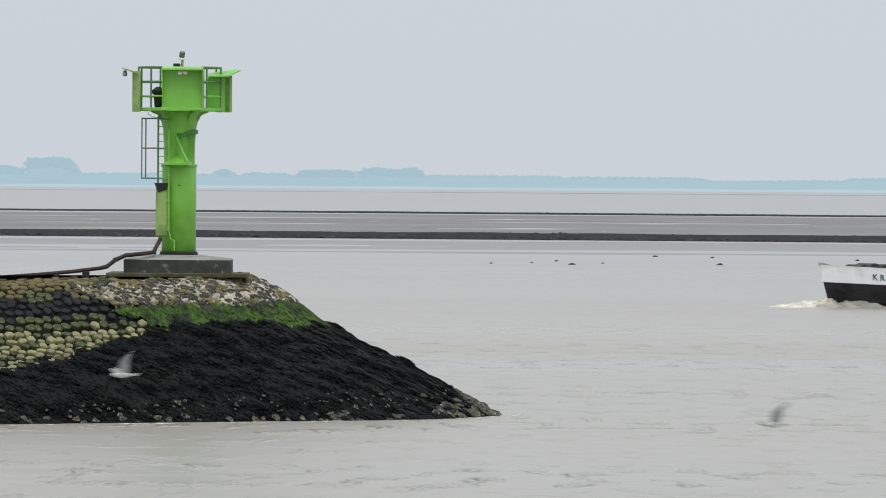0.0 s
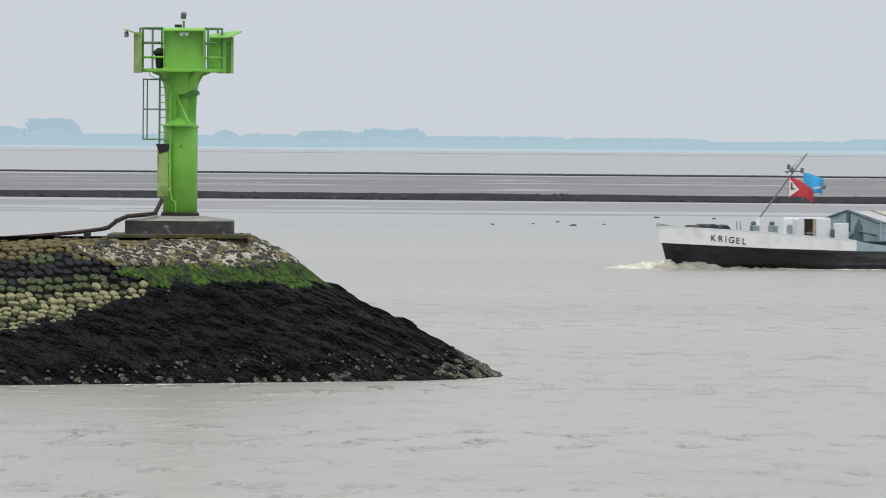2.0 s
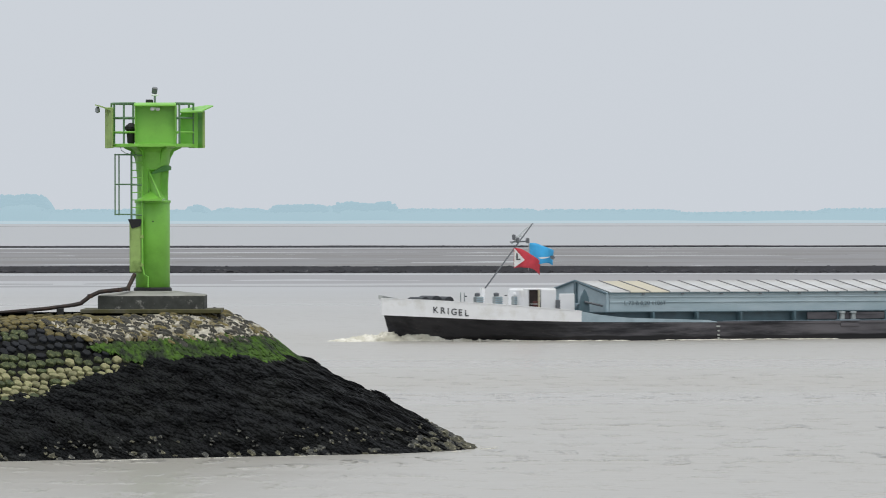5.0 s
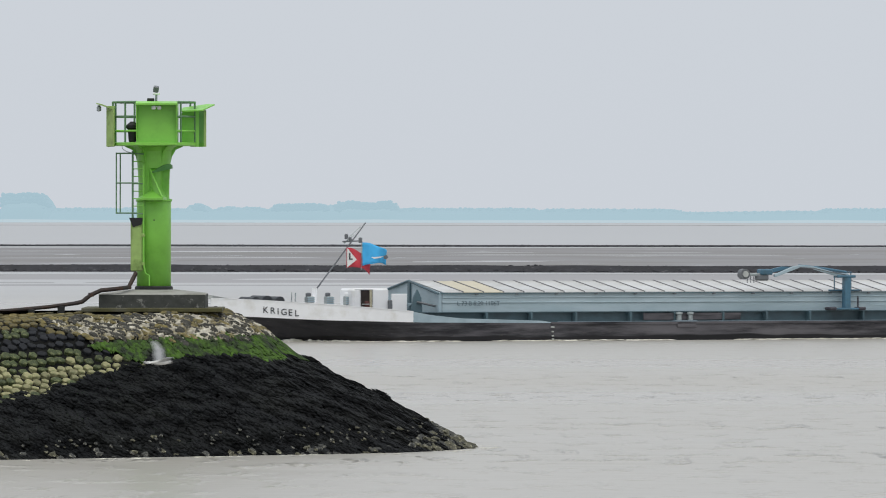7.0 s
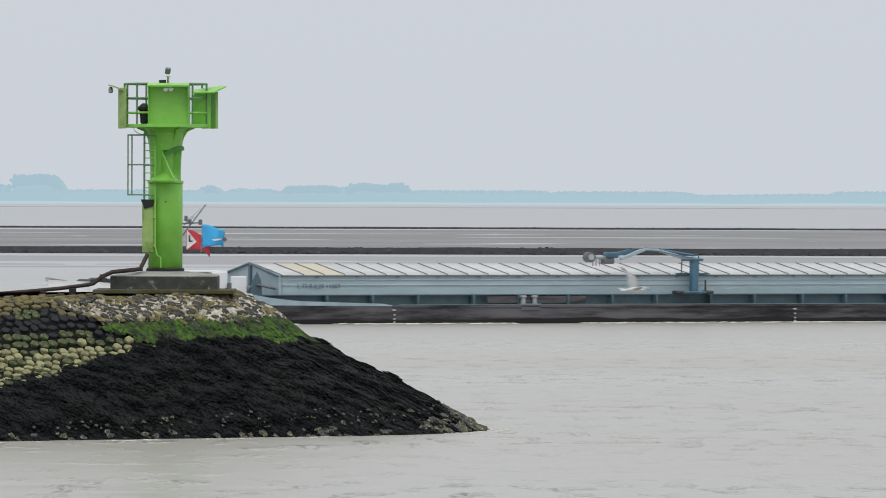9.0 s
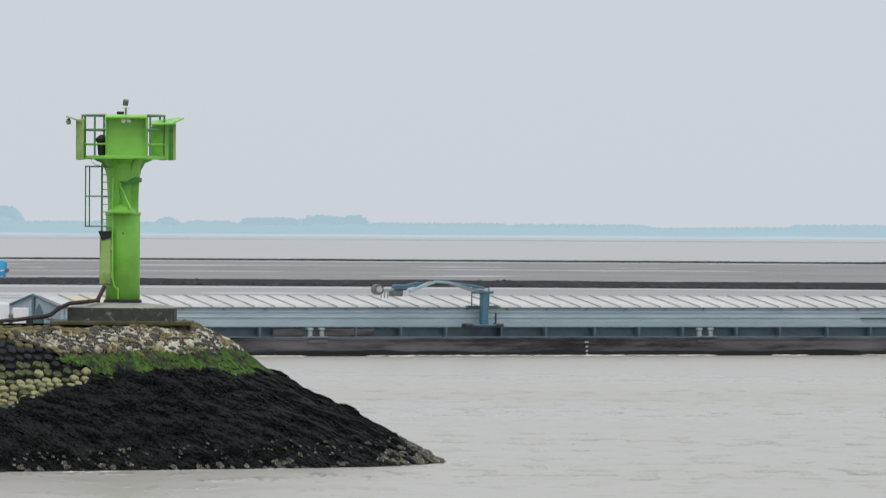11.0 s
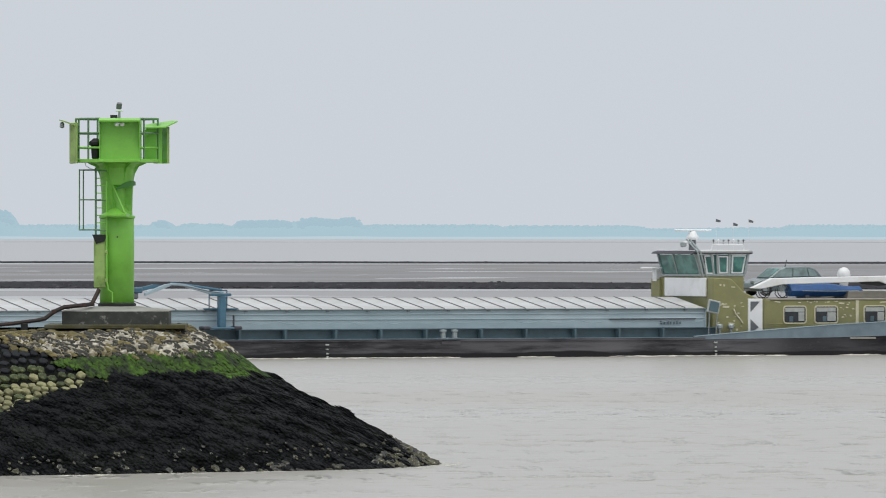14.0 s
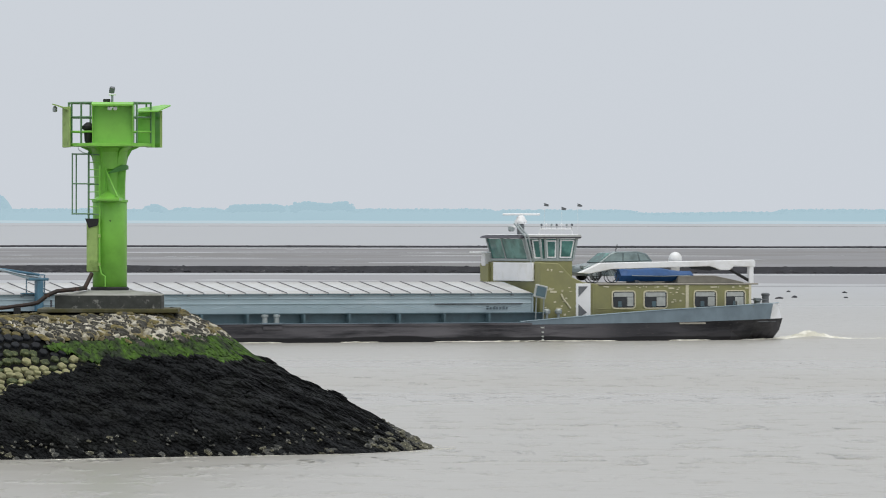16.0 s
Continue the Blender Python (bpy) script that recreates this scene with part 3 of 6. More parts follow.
def make_mole():
    mole = thing("breakwater", "stone breakwater head with lichen, green algae and black seaweed", "breakwater", kind="structure")
    ds = [0, 0.9, 1.8] + [2.1 + 0.22 * i for i in range(30)] + [9.2, 10.5, 12, 16]
    stations = [(s, 0.0) for s in (60, 40, 25, 18)] + [(15 - 0.35 * i, 0.0) for i in range(43)] + [(0.0, math.pi * i / 70) for i in range(71)]
    stations += [(-s, math.pi) for s in (4, 10, 25, 60)]
    v, f = [], []
    for s, a in stations:
        for d in ds:
            if s < 0:
                p = mole_point(0, d, math.pi) + ALONG * -s
            else:
                p = mole_point(s, d, a)
            k = Vector((p.x * 0.9, p.y * 0.9, p.z))
            amp = 0.09 if p.z < 2.2 else 0.05
            if d > 1.8:
                p.z += amp * (noise.noise(k) + 0.6 * noise.noise(k * 2.7)) - (0.07 if p.z < 2.2 else 0.04)
            v.append(p[:])
    w = len(ds)
    for j in range(len(stations) - 1):
        f += [(j * w + i, j * w + i + 1, (j + 1) * w + i + 1, (j + 1) * w + i) for i in range(w - 1)]
    me = bpy.data.meshes.new("core")
    me.from_pydata(v, [], f)
    me.materials.append(CORE)
    core = new("core", me)
    core.parent = mole
    return mole


MOLE = make_mole()


def skin_frames(rnd, count, z_lo, z_hi, s_max=13.0, a_max=2.2):
    """Random places on the seaward skin between two heights, with their frames: place, side, downslope, normal, s, a."""
    zs = [p[1] for p in PROFILE][::-1]
    dd = [p[0] for p in PROFILE][::-1]
    made = 0
    while made < count:
        z = rnd.uniform(z_lo, z_hi)
        d = float(np.interp(z, zs, dd))
        u = rnd.uniform(-s_max, a_max * 6.0)
        if u < 0:
            s, a = -u, 0.0
        else:
            s, a = 0.0, u / 6.0
            if rnd.random() > d / 7.5:
                continue
        yield (*skin_frame(s, d, a), s, a)
        made += 1


def skin_frame(s, d, a):
    p = mole_point(s, d, a)
    n, o = mole_normal(s, d, a)
    return p, o.cross(n).normalized(), o, n


def weed_line(s):
    return 2.31 if s <= 2.5 else float(np.interp(s, (2.5, 4.2, 6.5, 9, 13), (2.28, 1.98, 1.54, 1.27, 1.12)))


def as_matrix(p, e, o, n, sx, sy, sz, spin=0.0, lift=0.0):
    m = Matrix((e, o, n)).transposed().to_4x4()
    m.translation = p + n * lift
    return m @ pose(0, 0, 0, 0, 0, spin) @ Matrix.Diagonal((sx, sy, sz, 1))


def lay(heap, rawmesh, m):
    v, f = rawmesh
    r = np.array(m.to_3x3())
    heap.add(v @ r.T + np.array(m.translation), f)


def ragged(p, k=1.0):
    return noise.noise(Vector((p.x * 1.3, p.y * 1.3, p.z * 2))) * 0.16 * k + noise.noise(Vector((p.x * 4, p.y * 4, 3))) * 0.07 * k


def column_mesh(seed, material):
    """The head of a six-sided basalt column, about one metre wide, its rim worn round."""
    rnd = random.Random(seed)
    out = []
    for k in range(6):
        a = radians(60 * k + 30 + rnd.uniform(-15, 15))
        r = 0.57 * rnd.uniform(0.80, 1.03)
        out.append((r * math.cos(a), r * math.sin(a)))
    bm = bmesh.new()
    tip = rnd.uniform(-0.12, 0.12), rnd.uniform(-0.12, 0.12)
    rings = []
    for f, z in ((1.0, -0.6), (1.0, 0.07), (0.92, 0.17), (0.66, 0.235)):
        rings.append([bm.verts.new((x * f, y * f, z + (x * tip[0] + y * tip[1]) * 1.2)) for x, y in out])
    for a, b in zip(rings, rings[1:]):
        for k in range(6):
            bm.faces.new((a[k], a[(k + 1) % 6], b[(k + 1) % 6], b[k]))
    bm.faces.new(rings[-1])
    bmesh.ops.triangulate(bm, faces=bm.faces)
    me = bpy.data.meshes.new("stone")
    bm.to_mesh(me)
    bm.free()
    me.materials.append(material)
    return me


def set_edge(z, d):
    """How far back along the mole the set stones begin, by height."""
    if d < 1.6:
        return 2.45
    return float(np.interp(z, (2.1, 2.3, 2.5, 2.75, 3.2, 3.5), (2.4, 2.75, 3.4, 3.95, 4.6, 5.0))) + 0.35 * noise.noise(Vector((z * 5, d, 5)))


def dress_mole():
    rnd = random.Random(11)
    # set basalt columns along the straight flank, row by row
    kinds = [(ROCK_OLIVE, 3.08), (ROCK_DARK, 2.58), (ROCK_MOSS, 2.30), (ROCK_PALE, -1.0)]
    meshes = {m.name: [column_mesh(20 + i, m) for i in range(6)] for m, _ in kinds}
    raws = {k: [raw(me) for me in ms] for k, ms in meshes.items()}
    far_heaps = {k: Heap() for k in meshes}
    count = 0
    d = -1.7
    row = 0
    while d < 6.2:
        s = 2.4 + (0.14 if row % 2 else 0.0) + rnd.uniform(-0.03, 0.03)
        while s < 15:
            p, e, o, n = skin_frame(s + rnd.uniform(-0.03, 0.03), d + rnd.uniform(-0.035, 0.035) + 0.09 * noise.noise(Vector((s * 0.7, d * 0.5, 2))), 0)
            if s > set_edge(p.z, d) and p.z + ragged(p) * 0.8 > weed_line(s) - 0.12:
                zz = p.z + 0.03 * s - 0.12 + ragged(p) * 0.9 + rnd.uniform(-0.05, 0.05)
                m = next(mm for mm, z in kinds if zz > z)
                if m is ROCK_DARK and noise.noise(Vector((s * 0.5, d, 9))) > 0.42:
                    m = ROCK_MOSS
                if m is ROCK_PALE and rnd.random() < 0.15 + 0.5 * max(0.0, noise.noise(Vector((s * 0.9, d, 4)))):
                    m = ROCK_MOSS
                mat4 = as_matrix(p, e, o, n, 0.275 * rnd.uniform(0.80, 1.08), 0.238 * rnd.uniform(0.84, 1.08), 0.15, rnd.uniform(-30, 30), rnd.uniform(-0.035, 0.03))
                k = rnd.randrange(6)
                if s < 9.8 and d > 1.7 and count < 295:
                    shared("stone", meshes[m.name][k], MOLE, mat4)
                    count += 1
                else:
                    lay(far_heaps[m.name], raws[m.name][k], mat4)
            s += 0.28 + rnd.uniform(-0.02, 0.02)
        d += 0.225
        row += 1
    for k, h in far_heaps.items():
        if h.n:
            tagged(h.done("set_stones", bpy.data.materials[k], MOLE), kind="stuff")
    # tumbled rubble round the head, limed and lichened
    rub = [stone_mesh("rubble_stone", 40 + i, ROCK_LIME, 0.6, 2, 0.42) for i in range(6)] + [stone_mesh("rubble_stone", 50 + i, ROCK_OLIVE, 0.6, 2, 0.28) for i in range(2)]
    rraw = [raw(me) for me in rub]
    heap, heap2 = Heap(), Heap()
    count = 0
    # seats of the stones: uneven rows over the slope, u along the mole and round the head, d down it
    seats = []
    d, row = 1.90, 0
    while d < 3.8:
        u = -6.3 + 0.14 * (row % 2)
        while u < 7.2:
            seats.append((u + rnd.uniform(-0.13, 0.13), d + rnd.uniform(-0.09, 0.09)))
            u += rnd.uniform(0.21, 0.32)
        d += 0.165
        row += 1
    # pale mortar: a net of ridges along the borders of the stones' cells, longer than wide and aslant
    slant = np.array([[0.80 / 1.45, 0.60 / 1.45], [-0.60, 0.80]])
    homes = np.array(seats) @ slant.T
    us, ds = np.arange(-6.4, 6.6, 0.04), np.arange(1.72, 3.66, 0.035)
    v = []
    for u in us:
        q = np.stack([np.full(len(ds), u), ds], 1) @ slant.T
        near = np.sort(np.linalg.norm(q[:, None] - homes[None], axis=2), axis=1)
        for d, rim in zip(ds, near[:, 1] - near[:, 0]):
            s, a = max(0.0, -u), max(0.0, u) / d
            p, e, o, n = skin_frame(s, d, a)
            lift = 0.098 - 0.13 * min(1.0, max(0.0, rim - 0.004 - 0.026 * (0.5 + noise.noise(p * 2.3))) / 0.04) + 0.02 * noise.noise(p * 7)
            if d < 1.95:
                lift = min(lift, 0.03)
            if p.z < 2.80 + ragged(p) or s > set_edge(p.z, d) - 0.1:
                lift = -0.09
            v.append((p + n * lift)[:])
    w = len(ds)
    f = [(j * w + i, j * w + i + 1, (j + 1) * w + i + 1, (j + 1) * w + i) for j in range(len(us) - 1) for i in range(w - 1)]
    me = bpy.data.meshes.new("grout")
    me.from_pydata(v, [], f)
    me.materials.append(GROUT)
    me.polygons.foreach_set("use_smooth", [True] * len(f))
    new("grout", me).parent = MOLE
    rnd.shuffle(seats)
    for u, d in seats:
        s, a = max(0.0, -u), max(0.0, u) / d
        p, e, o, n = skin_frame(s, d, a)
        if (s > 0 and s > set_edge(p.z, 2.0) + 0.05) or p.z < 2.76 + ragged(p) or a > 2.2:
            continue
        size = rnd.uniform(0.17, 0.31)
        k = rnd.choice((0, 1, 2, 6, 7, 6, 7)) if p.z > 3.27 + ragged(p) else rnd.randrange(7)
        m = as_matrix(p, e, o, n, size * 1.3, size * 0.78, size * 0.72, -37 + rnd.uniform(-32, 28), rnd.uniform(0.02, 0.08))
        if count < 290 and a < 1.1:
            shared("rubble_stone", rub[k], MOLE, m)
            count += 1
        else:
            lay(heap if k < 6 else heap2, rraw[k], m)
    tagged(heap.done("rubble", ROCK_LIME, MOLE), kind="stuff")
    if heap2.n:
        tagged(heap2.done("mossy_rubble", ROCK_OLIVE, MOLE), kind="stuff")
    # green algae band, then black wrack down to the water
    tuft = [raw(stone_mesh("tuft", 60 + i, ALGAE, 0.5, 1, 0.4)) for i in range(5)]
    heap = Heap()
    for p, e, o, n, s, a in skin_frames(rnd, 9000, 2.10, 3.04, 5.4, 2.2):
        lo, hi = weed_line(s) - 0.02, 2.93 - 0.04 * s
        if not lo < p.z + ragged(p, 0.9) < hi or s > set_edge(p.z, 3.0) + 0.12 + 0.4 * ragged(p):
            continue
        size = rnd.uniform(0.06, 0.17)
        lay(heap, rnd.choice(tuft), as_matrix(p, e, o, n, size * 0.9, size * 1.4, size * 0.7, rnd.uniform(-30, 30), rnd.uniform(0.01, 0.07)))
    tagged(heap.done("green_algae", ALGAE, MOLE), kind="stuff")
    heap = Heap()
    frond = [raw(stone_mesh("frond", 160 + i, WEED, 0.5, 1, 0.3)) for i in range(6)]
    for p, e, o, n, s, a in skin_frames(rnd, 60000, -0.12, 2.54, 13.0, 2.6):
        if p.z + ragged(p) > weed_line(s):
            continue
        bulge = 0.13 * noise.noise(Vector((p.x * 1.1, p.y * 1.1, p.z * 1.1))) + 0.11 * noise.noise(Vector((p.x * 2.6, p.y * 2.6, 7)))
        size = rnd.uniform(0.08, 0.21)
        lay(heap, rnd.choice(frond), as_matrix(p, e, o, n, size * 0.75, size * 1.3, size * 0.24, rnd.uniform(-45, 45), max(bulge, -0.06) * 0.8 + rnd.uniform(0.05, 0.085)))
    tagged(heap.done("bladder_wrack", WEED, MOLE, True), kind="stuff")
    # loose stones at the water's edge, larger and barer towards the tip
    foot = [stone_mesh("shore_stone", 70 + i, ROCK_FOOT, 0.75, 2, 0.3) for i in range(5)] + [stone_mesh("shore_stone", 76 + i, ROCK_TIP, 0.8, 2, 0.5) for i in range(3)]
    for p, e, o, n, s, a in skin_frames(rnd, 900, -0.06, 0.66, 11.0, 1.5):
        tip = max(0.0, a - 0.25)
        high = p.z > 0.14 + 0.5 * tip
        if (high and rnd.random() > 0.34) or (not high and rnd.random() > 0.36 + 0.6 * tip):
            continue
        size = rnd.uniform(0.04, 0.10) if high else rnd.uniform(0.07, 0.22) * (1 + 0.7 * min(tip, 0.8))
        shared("shore_stone", rnd.choice(foot), MOLE, as_matrix(p, e, o, n, size * 1.3, size, size, rnd.uniform(0, 180), 0.12 if high else 0.05))
    # tumbled boulders that step down to the tip
    boulder = [stone_mesh("boulder", 200 + i, ROCK_TIP if i % 5 < 2 else ROCK_FOOT, 0.8, 2, 0.42) for i in range(10)]
    zs, dd = [p[1] for p in PROFILE][::-1], [p[0] for p in PROFILE][::-1]
    for i in range(130):
        z = 0.95 * rnd.random() ** 1.6 - 0.08
        a = rnd.uniform(0.50, 1.3)
        p, e, o, n = skin_frame(0.0, float(np.interp(z, zs, dd)), a)
        size = (0.09 + 0.27 * rnd.random() ** 2) * (1.0 if z < 0.5 else 0.75)
        shared("boulder", rnd.choice(boulder), MOLE, as_matrix(p, e, o, n, size * 1.25, size * 0.95, size, rnd.uniform(0, 180), 0.12 * size - 0.02))
    # broken lines of swash at the foot
    swash = Heap()
    fleck = [raw(stone_mesh("swash_fleck", 240 + i, FOAM, 0.6, 1, 0.4)) for i in range(4)]
    for i in range(260):
        u = rnd.uniform(-11, 9)
        if noise.noise(Vector((u * 1.1, 2, 0))) < 0.05:
            continue
        d = 7.95 + rnd.uniform(0.1, 0.75)
        p = mole_point(max(0.0, -u), d, max(0.0, u) / 8.0)
        v, f = rnd.choice(fleck)
        k = rnd.uniform(0.02, 0.06)
        swash.add(v * (k * 4.5, k * 1.6, k * 0.35) + (p.x, p.y, 0.006), f)
    tagged(swash.done("swash_foam", FOAM, None, True), "thin broken foam at the foot of the breakwater", "foam", kind="stuff")


dress_mole()
# ---- the beacon on its plinth ----
TOWER = pose(HEAD.x, HEAD.y, 0.03) @ Matrix.Diagonal((BIG, BIG, BIG, 1))


def make_plinth():
    p = thing("concrete_plinth", "square weathered concrete plinth on a thin mossy slab", "plinth", TOWER)
    bm = bmesh.new()
    lo = [bm.verts.new((x, y, 3.48)) for x, y in ((-1.36, -1.36), (1.36, -1.36), (1.36, 1.36), (-1.36, 1.36))]
    hi = [bm.verts.new((v.co.x, v.co.y, 3.90)) for v in lo]
    top = [bm.verts.new((v.co.x * 0.4, v.co.y * 0.4, 4.0)) for v in lo]
    for a, b in ((lo, hi), (hi, top)):
        for k in range(4):
            bm.faces.new((a[k], a[(k + 1) % 4], b[(k + 1) % 4], b[k]))
    bm.faces.new(top)
    bm.faces.new(lo[::-1])
    bmesh.ops.bevel(bm, geom=list(bm.edges), offset=0.02, segments=1, affect="EDGES")
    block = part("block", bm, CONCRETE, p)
    # upward faces get a much paler colour, which bounces light onto the column
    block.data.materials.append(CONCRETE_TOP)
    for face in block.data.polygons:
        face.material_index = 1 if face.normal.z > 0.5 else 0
    part("slab", abox(-1.79, -1.79, 3.44, 1.79, 1.79, 3.545, 0.015), SLAB, p, "mossy thin concrete slab")


make_plinth()


def make_beacon():
    t = thing("harbour_beacon", "bright green steel beacon tower with railed platform on a plinth", "beacon", TOWER)
    part("foot_flange", lathe([(0.47, 3.985), (0.49, 4.0), (0.49, 4.06), (0.46, 4.09)]), BLACK, t, "black foot flange")
    part("column", lathe([(0.44, 4.06), (0.44, 6.24), (0.43, 6.26)], 48), GREEN, t, smooth=True)
    part("flange", lathe([(0.44, 6.25), (0.465, 6.26), (0.465, 6.31), (0.44, 6.325)], 48), GREEN, t)
    neck = lathe([(0.40, 6.30), (0.395, 6.45), (0.397, 6.6), (0.40, 6.8), (0.412, 7.0), (0.418, 7.07), (0.42, 7.11), (0.44, 7.4), (0.46, 7.55), (0.53, 7.64), (0.62, 7.68)], 48)
    # a niche under the collar, open towards the fairway
    for v in neck.verts:
        if 6.4 < v.co.z < 7.09 and -100 < math.degrees(math.atan2(v.co.y, v.co.x)) < -22:
            k = 0.80 if v.co.z < 6.5 else 0.58
            v.co.x, v.co.y = v.co.x * k, v.co.y * k
    part("neck", neck, GREEN, t)
    # gusset fin and the collar over it on the camera side
    bm = bmesh.new()
    fin = [(-0.11, -0.38, 7.18), (0.0, -0.38, 6.46), (0.25, -1.02, 6.40)]
    va = [bm.verts.new(q) for q in fin]
    vb = [bm.verts.new((q[0] - 0.03, q[1] + 0.01, q[2])) for q in fin]
    bm.faces.new(va)
    bm.faces.new(vb[::-1])
    for k in range(3):
        bm.faces.new((va[k], vb[k], vb[(k + 1) % 3], va[(k + 1) % 3]))
    bmesh.ops.recalc_face_normals(bm, faces=bm.faces)
    part("gusset", bm, GREEN, t)
    bm = bmesh.new()
    skirt = [(-0.36, -0.60, 6.33), (0.27, -1.04, 6.36), (0.34, -0.40, 6.36), (-0.02, -0.38, 6.56), (-0.38, -0.38, 6.36)]
    va = [bm.verts.new(q) for q in skirt]
    vb = [bm.verts.new((q[0], q[1], 6.30)) for q in skirt]
    for k in range(5):
        bm.faces.new((va[k], vb[k], vb[(k + 1) % 5], va[(k + 1) % 5]))
    bm.faces.new(vb[::-1])
    for a, b, c in ((0, 1, 3), (1, 2, 3), (0, 3, 4)):
        bm.faces.new((va[a], va[b], va[c]))
    bmesh.ops.recalc_face_normals(bm, faces=bm.faces)
    part("bracket_shelf", bm, GREEN, t)
    bm = bmesh.new()
    ring = []
    for k in range(17):
        a = -math.pi * (0.06 + 0.50 * k / 16)
        z = 7.10 - 0.13 * (k / 16) ** 1.5
        tall = 0.03 + 0.11 * math.sin(math.pi * min(1.0, 0.15 + k / 18))
        ring.append([bm.verts.new((r * math.cos(a) + 0.02, r * math.sin(a), z + dz)) for r, dz in ((0.40, 0), (0.47, 0.0), (0.47, tall), (0.40, tall))])
    for a, b in zip(ring, ring[1:]):
        for k in range(4):
            bm.faces.new((a[k], b[k], b[(k + 1) % 4], a[(k + 1) % 4]))
    # the dark colour here is the shade under the neck's arch
    part("collar", bm, GREEN_SHADE, t, "collar band in green darkened for the shaded opening")
    for ang in (0, 60, 120, 180, 240, 300):
        bm = prism([(0.42, 7.20), (0.46, 7.40), (0.56, 7.58), (0.74, 7.66), (0.74, 7.69), (0.40, 7.69)], "y", -0.012, 0.012)
        part("flare_rib", bm, GREEN, t).matrix_basis = pose(0, 0, 0, 0, 0, ang)
    # platform
    part("platform", lathe([(1.07, 7.68), (1.10, 7.69), (1.10, 7.76), (1.07, 7.77)], 40), GREEN, t)
    posts = [(1.06 * math.cos(a), 1.06 * math.sin(a)) for a in [math.radians(d) for d in (-8, -48, -132, -172, 30, 75, 120, 160)]]
    for x, y in posts:
        part("rail_post", arod([(x, y, 7.76), (x, y, 8.80)], 0.026), GREEN_GREY, t)
        ring24 = [(1.06 * math.cos(radians(-55 + 302 * k / 24)), 1.06 * math.sin(radians(-55 + 302 * k / 24))) for k in range(25)]
    for z, m in ((8.80, GREEN_GREY), (8.43, GREEN_GREY), (8.06, GREEN)):
        part("rail", arod([(x, y, z) for x, y in ring24], 0.026), m, t)
    # front screen box
    part("front_screen", abox(-0.40, -0.96, 7.74, 0.60, -0.92, 8.76, 0.008), GREEN, t)
    part("screen_roof", prism([(-1.30, 8.72), (-1.30, 8.76), (-1.0, 8.815), (0.3, 8.815), (0.3, 8.775), (-1.0, 8.775)], "x", -0.43, 0.63), GREEN, t)
    part("screen_foot", abox(-0.42, -1.06, 7.69, 0.62, -0.92, 7.75, 0.01), GREEN, t)
    for x in (-0.41, 0.61):
        part("screen_side", prism([(-1.22, 8.76), (-0.99, 7.75), (0.25, 7.75), (0.25, 8.76)], "x", x - 0.014, x + 0.014), GREEN, t)
    for x in (0.03, 0.17):
        part("flood_lamp", lathe([(0.03, 8.60), (0.055, 8.62), (0.055, 8.68), (0.02, 8.70)], 12, x, -1.16 if x > 0.1 else -1.17), WHITE, t, "small white flood lamp")
    part("lamp_bar", abox(-0.02, -1.18, 8.66, 0.22, -1.13, 8.69), WHITE, t)
    # side screens with projecting visors
    part("side_screen", prism([(-1.21, -0.30), (-1.01, -0.62), (-0.98, -0.58), (-1.17, 0.5), (-1.21, 0.5)], "z", 7.66, 8.70, 0.008), GREEN_WORN, t, "weathered pale green side screen")
    bm = prism([(-1.02, 8.64), (-1.30, 8.74), (-1.46, 8.78), (-1.46, 8.75), (-1.30, 8.70), (-1.02, 8.60)], "y", -0.55, 0.35)
    part("visor", bm, GREEN_WORN, t)
    part("visor_lamp", lathe([(0.02, 8.56), (0.06, 8.58), (0.06, 8.67), (0.03, 8.72)], 12, -1.40, -0.3), GALV, t, "small grey lamp")
    bm = prism([(0.70, 7.76), (0.68, 8.42), (0.74, 8.56), (0.84, 8.60), (1.16, 8.60), (1.16, 7.66), (0.95, 7.66)], "y", -0.16, -0.12)
    part("side_screen", bm, GREEN, t)
    part("side_screen", prism([(1.14, 0.16), (1.30, -0.14), (1.33, -0.12), (1.18, 0.18)], "z", 7.66, 8.60), GREEN, t)
    bm = bmesh.new()
    low, high = [(0.72, -0.55, 8.55), (1.26, -0.62, 8.57), (1.56, -0.2, 8.72), (1.40, 0.45, 8.74), (0.72, 0.45, 8.64)], 0.03
    va = [bm.verts.new(q) for q in low]
    vb = [bm.verts.new((q[0], q[1], q[2] + high)) for q in low]
    bm.faces.new(va[::-1])
    bm.faces.new(vb)
    for k in range(5):
        bm.faces.new((va[k], va[(k + 1) % 5], vb[(k + 1) % 5], vb[k]))
    bmesh.ops.recalc_face_normals(bm, faces=bm.faces)
    part("visor", bm, GREEN, t)
    part("screen_edge", abox(1.285, -0.17, 7.66, 1.345, -0.12, 8.6), GREEN_WORN, t)
    # lantern inside the rail, box and sensor on the roof
    part("lantern", lathe([(0.06, 7.76), (0.10, 7.80), (0.12, 8.10), (0.17, 8.14), (0.17, 8.20), (0.05, 8.30)], 16, -0.53, -0.6), BLACK, t, "dark lantern")
    part("junction_box", abox(-0.16, -0.5, 8.81, 0.02, -0.25, 8.90, 0.01), BLACK, t, "black junction box")
    part("sensor_pole", arod([(0.07, -0.35, 8.81), (0.07, -0.35, 9.0)], 0.03), GALV, t)
    part("sensor_mount", abox(-0.02, -0.42, 8.99, 0.16, -0.28, 9.04, 0.01), WHITE, t)
